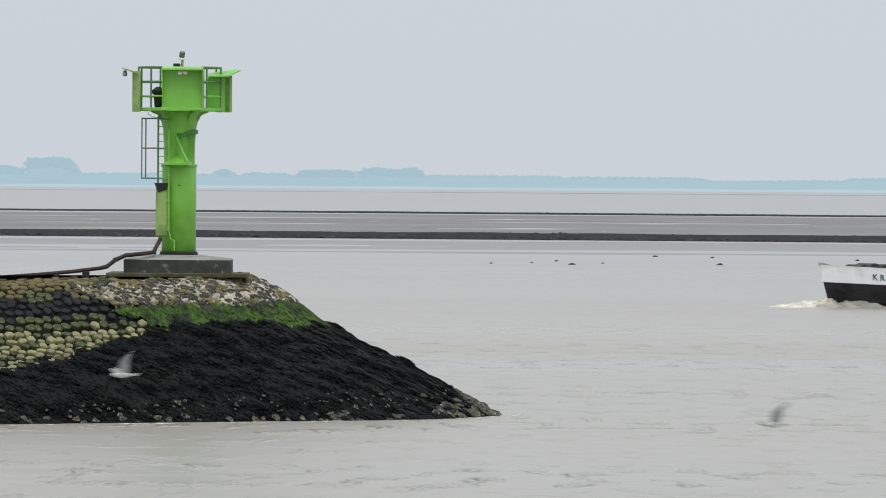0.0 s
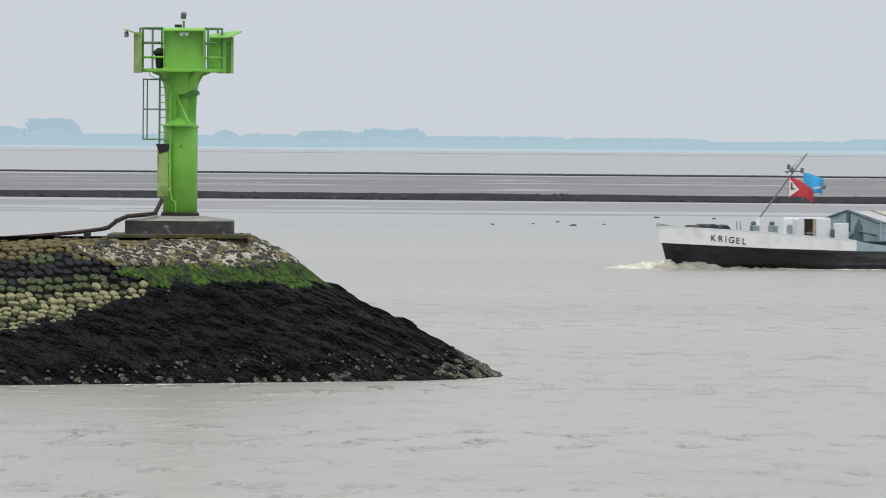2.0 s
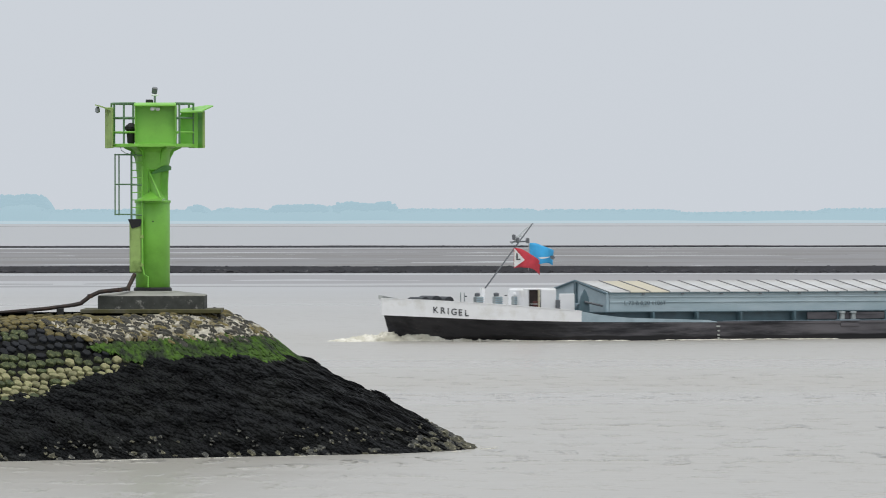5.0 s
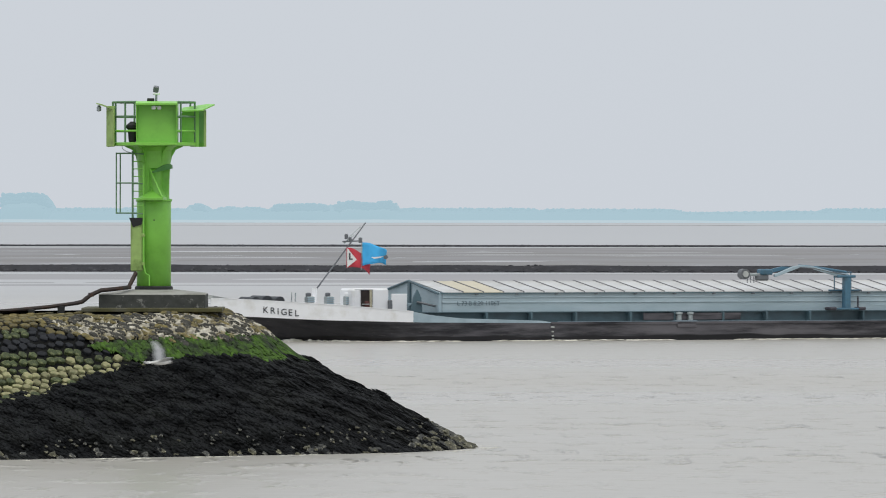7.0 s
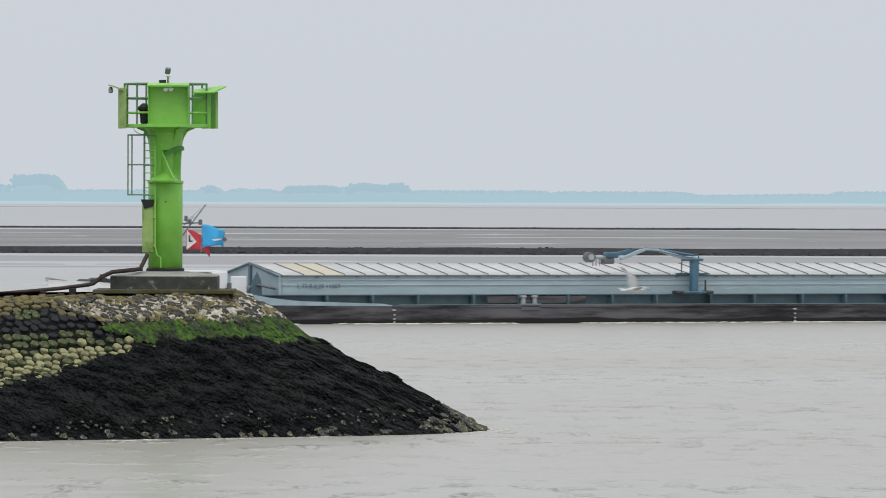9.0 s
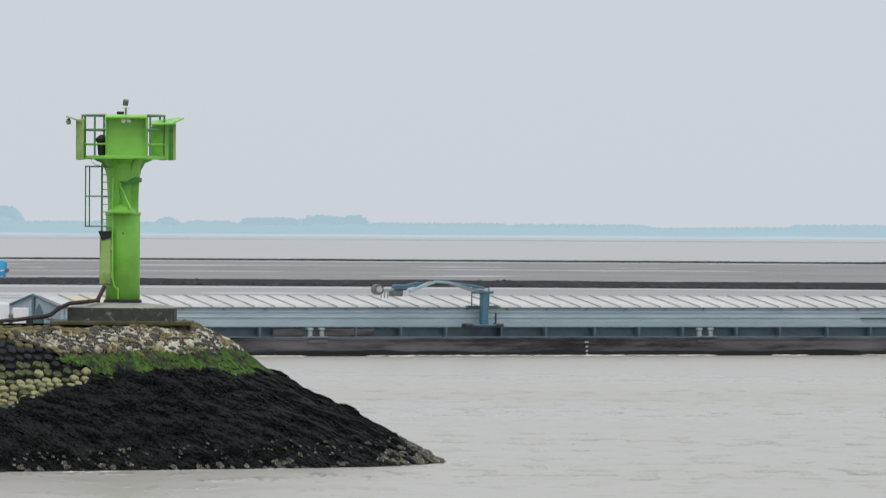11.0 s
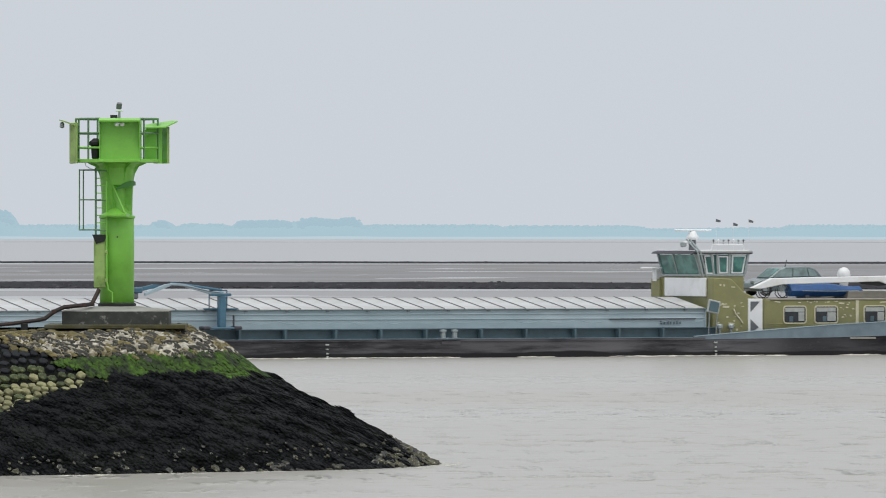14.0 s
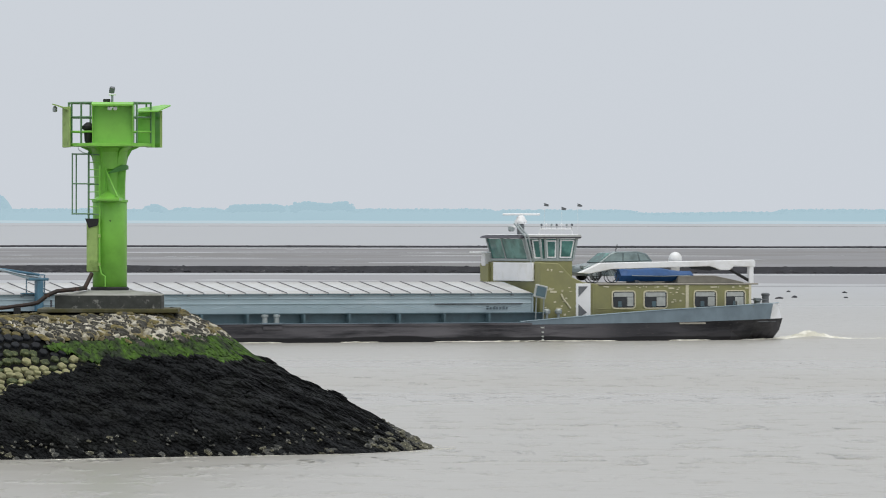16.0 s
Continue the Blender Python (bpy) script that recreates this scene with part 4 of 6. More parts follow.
    part("sensor_head", abox(-0.01, -0.42, 9.05, 0.13, -0.26, 9.21, 0.02), LENS, t, "dark sensor head").matrix_basis = pose(0.07, -0.35, 9.1, 12, 8, 0) @ pose(-0.07, 0.35, -9.1)
    # ladder with its back cage
    lad = part("ladder", arod([(-0.53, -0.42, 5.80), (-0.53, -0.42, 7.55)], 0.026), GREEN_GREY, t, "ladder with open back cage")
    part("stile", arod([(-0.25, -0.52, 4.62), (-0.25, -0.52, 7.20)], 0.024), GREEN, lad)
    for i in range(9):
        z = 5.95 + 0.19 * i
        part("rung", arod([(-0.53, -0.42, z), (-0.25, -0.52, z)], 0.014, 6), GREEN, lad)
    for z in (5.96, 6.73, 7.49):
        part("cage_hoop", arod([(-0.25, -0.52, z - 0.02), (-0.60, -0.58, z), (-0.95, -0.40, z), (-0.95, -0.05, z), (-0.53, 0.05, z), (-0.42, -0.02, z)], 0.020, 6), GREEN_GREY, lad)
    for x, y in ((-0.95, -0.40), (-0.86, -0.10)):
        part("cage_bar", arod([(x, y, 5.94), (x, y, 7.51)], 0.018, 6), GREEN_GREY, lad)
    part("loose_wire", arod([(-0.80, -0.6, 7.68), (-0.78, -0.62, 7.60), (-0.68, -0.6, 7.53), (-0.56, -0.5, 7.50)], 0.008, 5), GALV, t)
    # cable cabinet on the column
    cab = part("cable_cabinet", abox(-0.58, -0.50, 4.47, -0.27, -0.16, 5.80, 0.03), GREEN_WORN, t, "weathered green cable cabinet")
    part("cabinet_hood", prism([(-0.62, 5.84), (-0.25, 5.84), (-0.30, 5.66), (-0.52, 5.60)], "y", -0.53, -0.13), BLACK, cab, "black hood")
    part("cable_pipe", arod([(-0.25, -0.53, 5.6), (-0.24, -0.54, 4.62), (-0.20, -0.52, 4.42), (-0.10, -0.50, 4.36), (-0.10, -0.48, 4.1)], 0.022), GREEN, cab)
    for z in (5.35, 4.62):
        part("clamp", abox(-0.30, -0.56, z, -0.22, -0.48, z + 0.09, 0.01), GREEN_WORN, cab)
    part("bolt", arod([(0.02, -0.45, 5.78), (0.02, -0.435, 5.78)], 0.02, 8), BLACK, t)
    return t


make_beacon()


def make_pipe():
    """The cable pipe that runs off along the crest."""
    p = thing("cable_pipe_run", "rusty brown cable pipe on short feet along the crest", "pipe", TOWER)
    path = [(-0.45, -0.45, 4.42), (-0.62, -0.8, 4.06), (-0.80, -1.30, 4.04), (-1.30, -1.45, 3.99), (-1.55, -1.5, 3.88), (-1.78, -1.55, 3.70), (-1.95, -1.6, 3.66)]
    end = [(-2.6, -1.9, 3.575), (-3.4, -2.2, 3.50), (-4.4, -2.6, 3.42), (-6.0, -3.3, 3.33), (-9.0, -5.0, 3.22), (-14, -8.6, 3.05), (-30, -20, 2.5)]
    part("riser", arod(path, 0.055), RUST, p)
    part("run", arod(path[-1:] + end, 0.05), RUST, p)
    for x, y, z in ((-2.3, -1.76, 3.60), (-3.05, -2.07, 3.53), (-3.85, -2.38, 3.46), (-5.0, -2.86, 3.39), (-6.6, -3.6, 3.31), (-8.2, -4.5, 3.25)):
        part("foot", abox(x - 0.09, y - 0.07, z - 0.35, x + 0.09, y + 0.07, z - 0.02, 0.01), BLACK, p, "dark pipe foot")
    for q in (path[1], path[2], path[4]):
        part("joint", lathe([(0.07, -0.05), (0.075, 0.0), (0.07, 0.05)], 10), RUST, p).matrix_basis = pose(*q)


make_pipe()
# ---- the ship ----
def ship_at(t):
    """The ship's pose: bow stem on the waterline, x aft, y to the far side."""
    q = 35.65 - 4.434 * t
    bear = -0.03158
    ed = Vector((math.sin(bear), math.cos(bear), 0))
    el = Vector((math.cos(bear), -math.sin(bear), 0))
    th = radians(23.04)
    aft = el * math.cos(th) + ed * math.sin(th)
    off = ed * math.cos(th) - el * math.sin(th)
    p = ed * 387.0 + aft * q + off * 4.1
    return pose(p.x, p.y, 0, 0, 0, math.degrees(math.atan2(aft.y, aft.x)))


SHIP_T = [round(0.25 * i, 2) for i in range(65)]
RIDERS = []


def ride(ob, local=None):
    """Notes a thing that goes along with the ship."""
    RIDERS.append((ob, local or Matrix()))
    return ob


LEN = 71.5


def half(x, low=False):
    """Half the breadth at x, at the deck or at the waterline."""
    b = 4.1
    rake = 0.9 if low else 0.0
    f = max(0.0, min(1.0, (x - rake) / (9.5 if low else 6.5)))
    s = max(0.0, min(1.0, (LEN - x - (1.2 if low else 0.0)) / 7.0))
    return max(0.05, b * (1 - (1 - f) ** 2.2) * (0.52 + 0.48 * (1 - (1 - s) ** 2.4)))


def edge_low(x):
    return float(np.interp(x, (0, 4, 9, 16, 57, 64, LEN), (1.24, 1.03, 0.90, 0.84, 0.80, 0.86, 1.02)))


def edge_high(x):
    return float(np.interp(x, (0, 1.5, 4, 6.5, 8.5, 9.6, 11, 14.5, 15.6, 15.8), (2.02, 1.95, 1.78, 1.58, 1.42, 1.24, 1.09, 0.98, 0.95, 0.88)))


def edge_stern(x):
    return float(np.interp(x, (56.4, 58, 61, 64.3, 69.5, LEN), (0.93, 1.05, 1.27, 1.48, 1.71, 1.76)))


def band(x0, x1, n, lo, hi, out=0.0, blow=None, thick=0.10, sides=(-1, 1)):
    """A plate along both sides of the hull between two heights, closed round the bow or stern."""
    bm = bmesh.new()
    xs = [x0 + (x1 - x0) * i / n for i in range(n + 1)]
    for side in sides:
        rows = []
        for x in xs:
            w = half(x) + out
            wl_ = half(x, True) + out if blow else w
            zl, zh = lo(x), hi(x)
            rows.append([bm.verts.new((x, side * wl_, zl)), bm.verts.new((x, side * w, zh)), bm.verts.new((x, side * max(0.01, w - thick), zh)), bm.verts.new((x, side * max(0.005, wl_ - thick), zl))])
        for a, b in zip(rows, rows[1:]):
            for k in range(4):
                bm.faces.new((a[k], b[k], b[(k + 1) % 4], a[(k + 1) % 4]))
        bm.faces.new(rows[0])
        bm.faces.new(rows[-1][::-1])
    bmesh.ops.recalc_face_normals(bm, faces=bm.faces)
    return bm


def leaned(bm):
    """Leans the aft end of the stern plating inwards with height."""
    for v in bm.verts:
        if v.co.x > 70.45:
            v.co.x += max(0.0, v.co.z - 1.0) / 0.78 * (0.17 - 0.39 * (v.co.x - 70.5) / 0.9)
    return bm


def make_hull(ship):
    # black sides, from below the water up to the rubbing edge
    bm = bmesh.new()
    xs = [0, 0.3, 0.7, 1.2, 2, 3, 4, 5, 6, 7, 8, 9.5] + [12 + 3 * i for i in range(17)] + [62, 64, 66, 68, 69.5, 70.4, 71.0, 71.4, LEN]
    rows = []
    for x in xs:
        z = edge_low(x)
        rk = 0.55 * max(0.0, 1 - x / 3)
        sk = 0.9 * max(0.0, 1 - (LEN - x) / 3)
        prof = [(half(x), z, x + rk * 0.3), (half(x) * 0.5 + half(x, True) * 0.5, z * 0.45, x + rk * 0.8 - sk * 0.2), (half(x, True), -0.1, x + rk - sk), (half(x, True) * 0.9, -1.2, x + rk * 1.3 - sk * 1.6)]
        rows.append([bm.verts.new((px, -w, pz)) for w, pz, px in prof] + [bm.verts.new((px, w, pz)) for w, pz, px in prof[::-1]])
    for a, b in zip(rows, rows[1:]):
        for k in range(7):
            bm.faces.new((a[k], b[k], b[k + 1], a[k + 1]))
        bm.faces.new((a[7], b[7], b[0], a[0]))
    bm.faces.new(rows[0])
    bm.faces.new(rows[-1][::-1])
    bmesh.ops.recalc_face_normals(bm, faces=bm.faces)
    part("hull", bm, HULL, ship, "black scuffed hull side")
    part("bow_bulwark", band(0.0, 8.6, 22, edge_low, edge_high, 0.02), WHITE, ship, "white bow bulwark")
    # raises the far bulwark at the stem, grey for its inner face
    part("bow_shield", band(-0.12, 2.3, 10, lambda x: edge_high(x) - 0.02, lambda x: edge_high(x) + 0.16 - 0.05 * x, 0.0, sides=(1,)), CURTAIN, ship, "grey inner face of the far bulwark at the stem")
    for s in (-1, 1):
        part("side_gunwale", band(8.6, 15.8, 14, edge_low, edge_high, 0.02, sides=(s,)), GUNWALE, ship, "pale blue tapering gunwale")
        part("stern_bulwark", leaned(band(56.4, 70.5, 20, edge_low, edge_stern, 0.02, sides=(s,))), STERN_BLUE, ship, "slate blue stern bulwark")
        part("stern_quarter", leaned(band(70.5, LEN - 0.1, 6, edge_low, edge_stern, 0.02, sides=(s,))), WHITE, ship, "white stern quarter")
    for s in (-1, 1):
        part("bulwark_cap", band(56.45, LEN - 0.32, 22, lambda x: edge_stern(x), lambda x: edge_stern(x) + 0.035, 0.05, thick=0.16, sides=(s,)), GUNWALE, ship)
    part("transom", leaned(abox(LEN - 0.2, -half(LEN), 1.0, LEN - 0.08, half(LEN), 1.74)), WHITE, ship)
    for s in (-1, 1):
        part("rubbing_strake", band(15.8, 57.0, 12, lambda x: 0.78, lambda x: 0.88, 0.06, sides=(s,)), HULL, ship)
    part("scuff_plate", abox(64.9, -half(65.6) - 0.05, 0.78, 66.3, -half(65.6) - 0.01, 0.86, 0.01), TAUPE, ship, "rust-stained pale rubbing plate")
    # decks
    outline = [(x, -half(x) * (0.42 + 0.55 * x / 9)) for x in (0.6, 1, 2, 3, 4.5, 6.5, 9)]
    part("fore_deck", prism(outline + [(x, -w) for x, w in outline[::-1]], "z", 0.95, 1.0), GREY, ship)
    part("side_deck", abox(9, -4.0, 0.76, 62, 4.0, 0.82), GREY, ship)
    outline = [(x, -half(x) + 0.05) for x in (62, 65, 68, 70, 71.0, 71.3)]
    part("aft_deck", prism(outline + [(x, -w) for x, w in outline[::-1]], "z", 0.85, 0.9), GREY, ship)


HX0, HX1, HW = 10.5, 57.4, 3.25


def make_hold(ship):
    before = set(ship.children)
    co = part("hatch_coaming", abox(HX0, -HW, 1.51, HX1, HW, 2.40), PALE_BLUE, ship, "pale blue hatch coaming with long ribs")
    for z in (1.95, 2.19):
        for s in (-1, 1):
            part("coaming_rib", abox(HX0, s * HW - 0.05, z, HX1, s * HW + 0.05, z + 0.05, 0.01), PALE_BLUE, co)
    for s in (-1, 1):
        part("coaming_lip", abox(HX0 - 0.1, s * (HW + 0.03) - 0.07, 2.385, HX1 + 0.1, s * (HW + 0.03) + 0.07, 2.43), DEEP_BLUE, co)
    lower = part("lower_coaming", abox(HX0 - 1.2, -HW - 0.12, 0.8, HX1 + 0.6, HW + 0.12, 1.49), DEEP_BLUE, ship, "grey-blue lower coaming with upright stiffeners")
    for s in (-1, 1):
        part("coaming_ledge", abox(HX0 - 1.3, s * (HW + 0.2) - 0.16, 1.49, HX1 + 0.7, s * (HW + 0.2) + 0.16, 1.53), DEEP_BLUE, lower)
        part("toe_rail", abox(16.2, s * 4.02 - 0.03, 1.035, HX1 - 0.5, s * 4.02 + 0.03, 1.07), STERN_BLUE, lower)
        x = 12.6
        k = 0
        while x < HX1:
            part("stiffener", abox(x - 0.05, s * (HW + 0.14) - 0.05 if s > 0 else -HW - 0.55, 0.82, x + 0.05, HW + 0.55 if s > 0 else -HW - 0.1, 1.49), DEEP_BLUE, lower)
            x += (2.35, 2.35, 2.9, 2.35, 2.6)[k % 5]
            k += 1
    part("boarding_plank", abox(20.9, -3.74, 1.12, 26.1, -3.69, 1.44), HULL, lower, "dark plank stowed along the side deck")
    # two-sided hatch panels, one beside the other
    n = 44
    w = (HX1 - HX0) / n
    bm = bmesh.new()
    sec = [(-HW - 0.06, 2.43), (-HW - 0.06, 2.47), (0, 2.96), (HW + 0.06, 2.47), (HW + 0.06, 2.43), (0, 2.92)]
    lo = [bm.verts.new((0.03, y, z)) for y, z in sec]
    hi = [bm.verts.new((w - 0.03, y, z)) for y, z in sec]
    for k in range(6):
        bm.faces.new((lo[k], lo[(k + 1) % 6], hi[(k + 1) % 6], hi[k]))
    bm.faces.new((lo[0], lo[5], lo[2], lo[1]))
    bm.faces.new((lo[2], lo[5], lo[4], lo[3]))
    bm.faces.new((hi[1], hi[2], hi[5], hi[0]))
    bm.faces.new((hi[3], hi[4], hi[5], hi[2]))
    bmesh.ops.recalc_face_normals(bm, faces=bm.faces)
    first = part("hatch_panel", bm, HATCH, ship)
    first.matrix_basis = pose(HX0, 0, 0)
    old = first.data.copy()
    old.materials[0] = HATCH_OLD
    for i in range(1, n):
        shared("hatch_panel", old if i < 3 else first.data, ship, pose(HX0 + i * w, 0, 0))
    seam = prism([(-HW - 0.08, 2.42), (-HW - 0.08, 2.505), (0, 2.995), (HW + 0.08, 2.505), (HW + 0.08, 2.42), (0, 2.9)], "x", -0.017, 0.017)
    s0 = part("panel_seam", seam, SEAM, ship)
    s0.matrix_basis = pose(HX0 + w, 0, 0)
    for i in range(2, n):
        shared("panel_seam", s0.data, ship, pose(HX0 + i * w, 0, 0))
    # gable ends
    for x0, x1 in ((HX0 - 0.16, HX0 - 0.02), (HX1 + 0.02, HX1 + 0.12)):
        g = part("gable_end", prism([(-HW, 1.45), (HW, 1.45), (HW, 2.42), (0, 2.94), (-HW, 2.42)], "x", x0, x1), PALE_BLUE, ship, "pale blue gable end of the hold")
    for s in (-1, 1):
        part("barge_board", arod([(HX0 - 0.25, s * (HW + 0.1), 2.40), (HX0 - 0.25, 0, 2.98)], 0.06, 6), DEEP_BLUE, ship)
    part("king_post", abox(HX0 - 0.26, -0.12, 1.45, HX0 - 0.16, 0.12, 2.9), DEEP_BLUE, ship)
    part("corner_post", abox(HX0 - 0.20, -HW - 0.05, 1.45, HX0 - 0.05, -HW + 0.08, 2.42), GUNWALE, ship)
    # the coamings sit low between the side decks
    for ob in set(ship.children) - before:
        ob.matrix_basis = pose(0, 0, -0.150) @ ob.matrix_basis


def lettering(text, size, ob_parent, m, material=None, bold=0.0):
    cu = bpy.data.curves.new("lettering", "FONT")
    cu.body, cu.size, cu.extrude, cu.offset = text, size, 0.004, bold
    cu.align_x = "LEFT"
    tmp = bpy.data.objects.new("lettering", cu)
    me = bpy.data.meshes.new_from_object(tmp)
    bpy.data.objects.remove(tmp)
    bm = bmesh.new()
    bm.from_mesh(me)
    bmesh.ops.remove_doubles(bm, verts=bm.verts, dist=0.0004)
    left = set(bm.verts)
    while left:
        # one letter after the other
        stack, glyph = [left.pop()], set()
        while stack:
            v = stack.pop()
            glyph.add(v)
            for e in v.link_edges:
                w = e.other_vert(v)
                if w in left:
                    left.remove(w)
                    stack.append(w)
        idx = {v: i for i, v in enumerate(sorted(glyph, key=lambda v: v.index))}
        faces = [[idx[v] for v in f.verts] for f in bm.faces if f.verts[0] in glyph]
        one = bpy.data.meshes.new("letter")
        one.from_pydata([v.co[:] for v in idx], [], faces)
        one.materials.append(material or INK)
        shared("letter", one, ob_parent, m)
    bm.free()


def make_ship():
    ship = thing("inland_cargo_ship", "long inland cargo barge, white bow, pale blue hold, olive aft house", "ship")
    make_hull(ship)
    make_hold(ship)
    return ride(ship)


SHIP = make_ship()


# ---- ship fittings ----
FLAGS = []


def make_bow(ship):
    trunk = part("fore_trunk", abox(4.2, -1.9, 0.98, 8.6, 1.9, 1.66, 0.06), WHITE, ship, "white low trunk cabin on the fore deck")
    for x, y in ((4.4, -1.5), (5.4, -1.5), (6.35, -1.6)):
        v = part("deck_vent", abox(x - 0.17, y - 0.2, 1.70, x + 0.17, y + 0.2, 2.12, 0.03), GALV, ship, "grey slatted deck vent")
        for k in range(4):
            part("slat", abox(x - 0.19, y - 0.22, 1.76 + 0.09 * k, x + 0.19, y - 0.2, 1.81 + 0.09 * k), GUNWALE, v)
        part("cap", lathe([(0.10, 2.11), (0.13, 2.16), (0.13, 2.26), (0.05, 2.30)], 12, x - 0.05, y), GREY if x < 6 else WHITE, v)
    win = part("anchor_winch", abox(1.7, -0.75, 1.0, 3.5, 0.75, 1.86, 0.12), TARP, ship, "anchor winch under a dark tarpaulin")
    for x, r in ((1.95, 0.24), (2.55, 0.30), (3.2, 0.26)):
        part("drum", arod([(x, -0.8, 1.86), (x, 0.8, 1.86)], r, 14), TARP, win)
    for x in (3.75, 3.95):
        part("bow_rail_post", arod([(x, -0.9, 1.0), (x, -0.9, 2.3)], 0.025, 6), GALV, ship)
    part("cap_rail", band(0.0, 8.6, 22, lambda x: edge_high(x), lambda x: edge_high(x) + 0.035, 0.045, thick=0.16), WHITE, ship)
    # companionway house with its doors standing open
    h = part("companionway", abox(6.3, -2.3, 1.0, 6.75, -0.75, 2.50, 0.10), WHITE, ship, "white companionway house with open doorway")
    # solid block coloured dark for the shade inside the opening
    part("doorway", abox(6.75, -2.2, 1.1, 7.35, -0.8, 2.42), DARK, h, "dark block for the shaded inside of the open doorway")
    part("house_roof", abox(6.4, -2.3, 2.42, 8.1, -0.75, 2.50, 0.02), WHITE, h)
    part("door", abox(7.32, -2.34, 1.1, 8.12, -2.26, 2.44, 0.02), WHITE, h, "white steel door")
    part("side_panel", abox(8.22, -2.5, 1.1, 9.02, -2.4, 2.24, 0.02), WHITE, h)
    part("door_jamb", abox(7.20, -2.32, 1.1, 7.26, -2.2, 2.42), CREAM, h)
    part("inner_rail", arod([(6.8, -2.25, 1.75), (7.2, -2.25, 1.75)], 0.025, 6), CURTAIN, h)
    part("red_locker", abox(6.95, -2.25, 1.2, 7.2, -2.15, 1.9, 0.02), mat("faded_red_paint", (0.09, 0.028, 0.024), 0.6), h, "dark red locker")
    part("door_box", abox(8.06, -2.52, 1.5, 8.26, -2.36, 1.95, 0.03), GREY, h)
    w = part("mooring_winch", arod([(9.35, -2.6, 1.5), (9.35, -1.6, 1.5)], 0.30, 14), DEEP_BLUE, ship, "grey-blue mooring winch")
    part("winch_frame", prism([(9.0, 0.85), (9.75, 0.85), (9.65, 2.05), (9.45, 2.45), (9.25, 2.1)], "y", -2.75, -2.65), DEEP_BLUE, w)
    part("winch_lever", arod([(9.4, -2.8, 1.85), (10.3, -2.9, 1.65)], 0.06, 6), GREY, w)
    # raked mast with lamps and two flags
    m = part("bow_mast", arod([(5.3, 0.0, 1.7), (5.35, 0.0, 2.35), (8.0, 0.0, 5.60)], 0.05, 8, 0.03), GREY, ship, "raked grey bow mast with lamps")
    part("mast_step", arod([(5.3, 0, 1.7), (5.35, 0, 2.5)], 0.12, 8), WHITE, m)
    part("backstay", arod([(7.05, 0.06, 4.86), (7.35, 0.06, 5.06), (7.75, 0.06, 5.40)], 0.018, 6), GALV, m)
    part("crosstree", arod([(6.75, -0.1, 4.70), (7.75, -0.1, 4.74)], 0.035, 6), GREY, m)
    part("lamp_bracket", arod([(6.85, -0.05, 4.62), (7.35, -0.05, 5.02)], 0.03, 6), GALV, m)
    for x, z, r in ((7.68, 4.76, 0.09), (6.95, 4.93, 0.09), (7.15, 4.78, 0.08)):
        part("mast_lamp", lathe([(r * 0.6, z - 0.12), (r, z - 0.1), (r, z + 0.1), (r * 0.5, z + 0.14)], 10, x, -0.1), GREY, m)
    part("flag_staff", arod([(7.75, -0.1, 4.74), (7.72, -0.1, 3.35)], 0.016, 6), GALV, m)

    def cloth(name, x0, z0, length, high, droop, material, label, curl=0.14, split=None):
        bm = bmesh.new()
        nx, nz = 14, 8
        g = []
        for i in range(nx + 1):
            q = i / nx
            row = []
            for j in range(nz + 1):
                r = j / nz
                x = x0 + length * q
                y = -0.1 + curl * math.sin(q * 6.5 + r * 1.3) * q
                z = z0 - high * r * (1 - 0.42 * q) - droop * q * q + 0.05 * math.sin(q * 8 + r * 2) * q
                row.append(bm.verts.new((x, y, z)))
            g.append(row)
        for i in range(nx):
            for j in range(nz):
                if split is None or split(i / nx, j / nz):
                    bm.faces.new((g[i][j], g[i + 1][j], g[i + 1][j + 1], g[i][j + 1]))
        loose = [v for v in bm.verts if not v.link_faces]
        bmesh.ops.delete(bm, geom=loose, context="VERTS")
        ob = part(name, bm, material, m, label, smooth=True)
        sol = ob.modifiers.new("cloth", "SOLIDIFY")
        sol.thickness = 0.012
        return ob

    blue = cloth("flag", 7.78, 4.66, 1.24, 1.12, 0.42, FLAG_BLUE, "bright blue flag", 0.2)
    part("flag_mark", prism([(8.15, 3.96), (8.75, 4.00), (8.62, 3.93), (8.3, 3.88)], "y", -0.32, -0.30), FLAG_WHITE, blue)
    part("flag_emblem", prism([(8.80, 4.02), (8.95, 4.06), (9.03, 3.96), (8.93, 3.85), (8.81, 3.88)], "y", -0.25, -0.22), GREY, blue)
    red = cloth("flag", 6.95, 4.42, 1.35, 0.98, 0.72, FLAG_RED, "red and white pennant", 0.10)
    FLAGS.extend(((blue, 7.78, 0.4), (red, 6.95, 2.1)))
    tri = prism([(6.93, 4.40), (6.93, 3.48), (7.46, 3.84)], "y", -0.22, -0.20)
    part("white_field", tri, FLAG_WHITE, red)
    part("dark_mark", abox(7.02, -0.24, 3.86, 7.10, -0.23, 4.16), INK, red)
    part("dark_mark", abox(7.02, -0.24, 3.84, 7.22, -0.23, 3.90), INK, red)
    # names and figures
    x0 = 1.74
    for k, (letter, step) in enumerate((("K", 0.27), ("R", 0.26), ("I", 0.14), ("G", 0.28), ("E", 0.25), ("L", 0.2))):
        a = math.degrees(math.atan2(-(half(x0 + 0.2) - half(x0)), 0.2))
        z = 1.36 - 0.03 * k
        t_ = (z - edge_low(x0)) / max(0.1, edge_high(x0) - edge_low(x0))
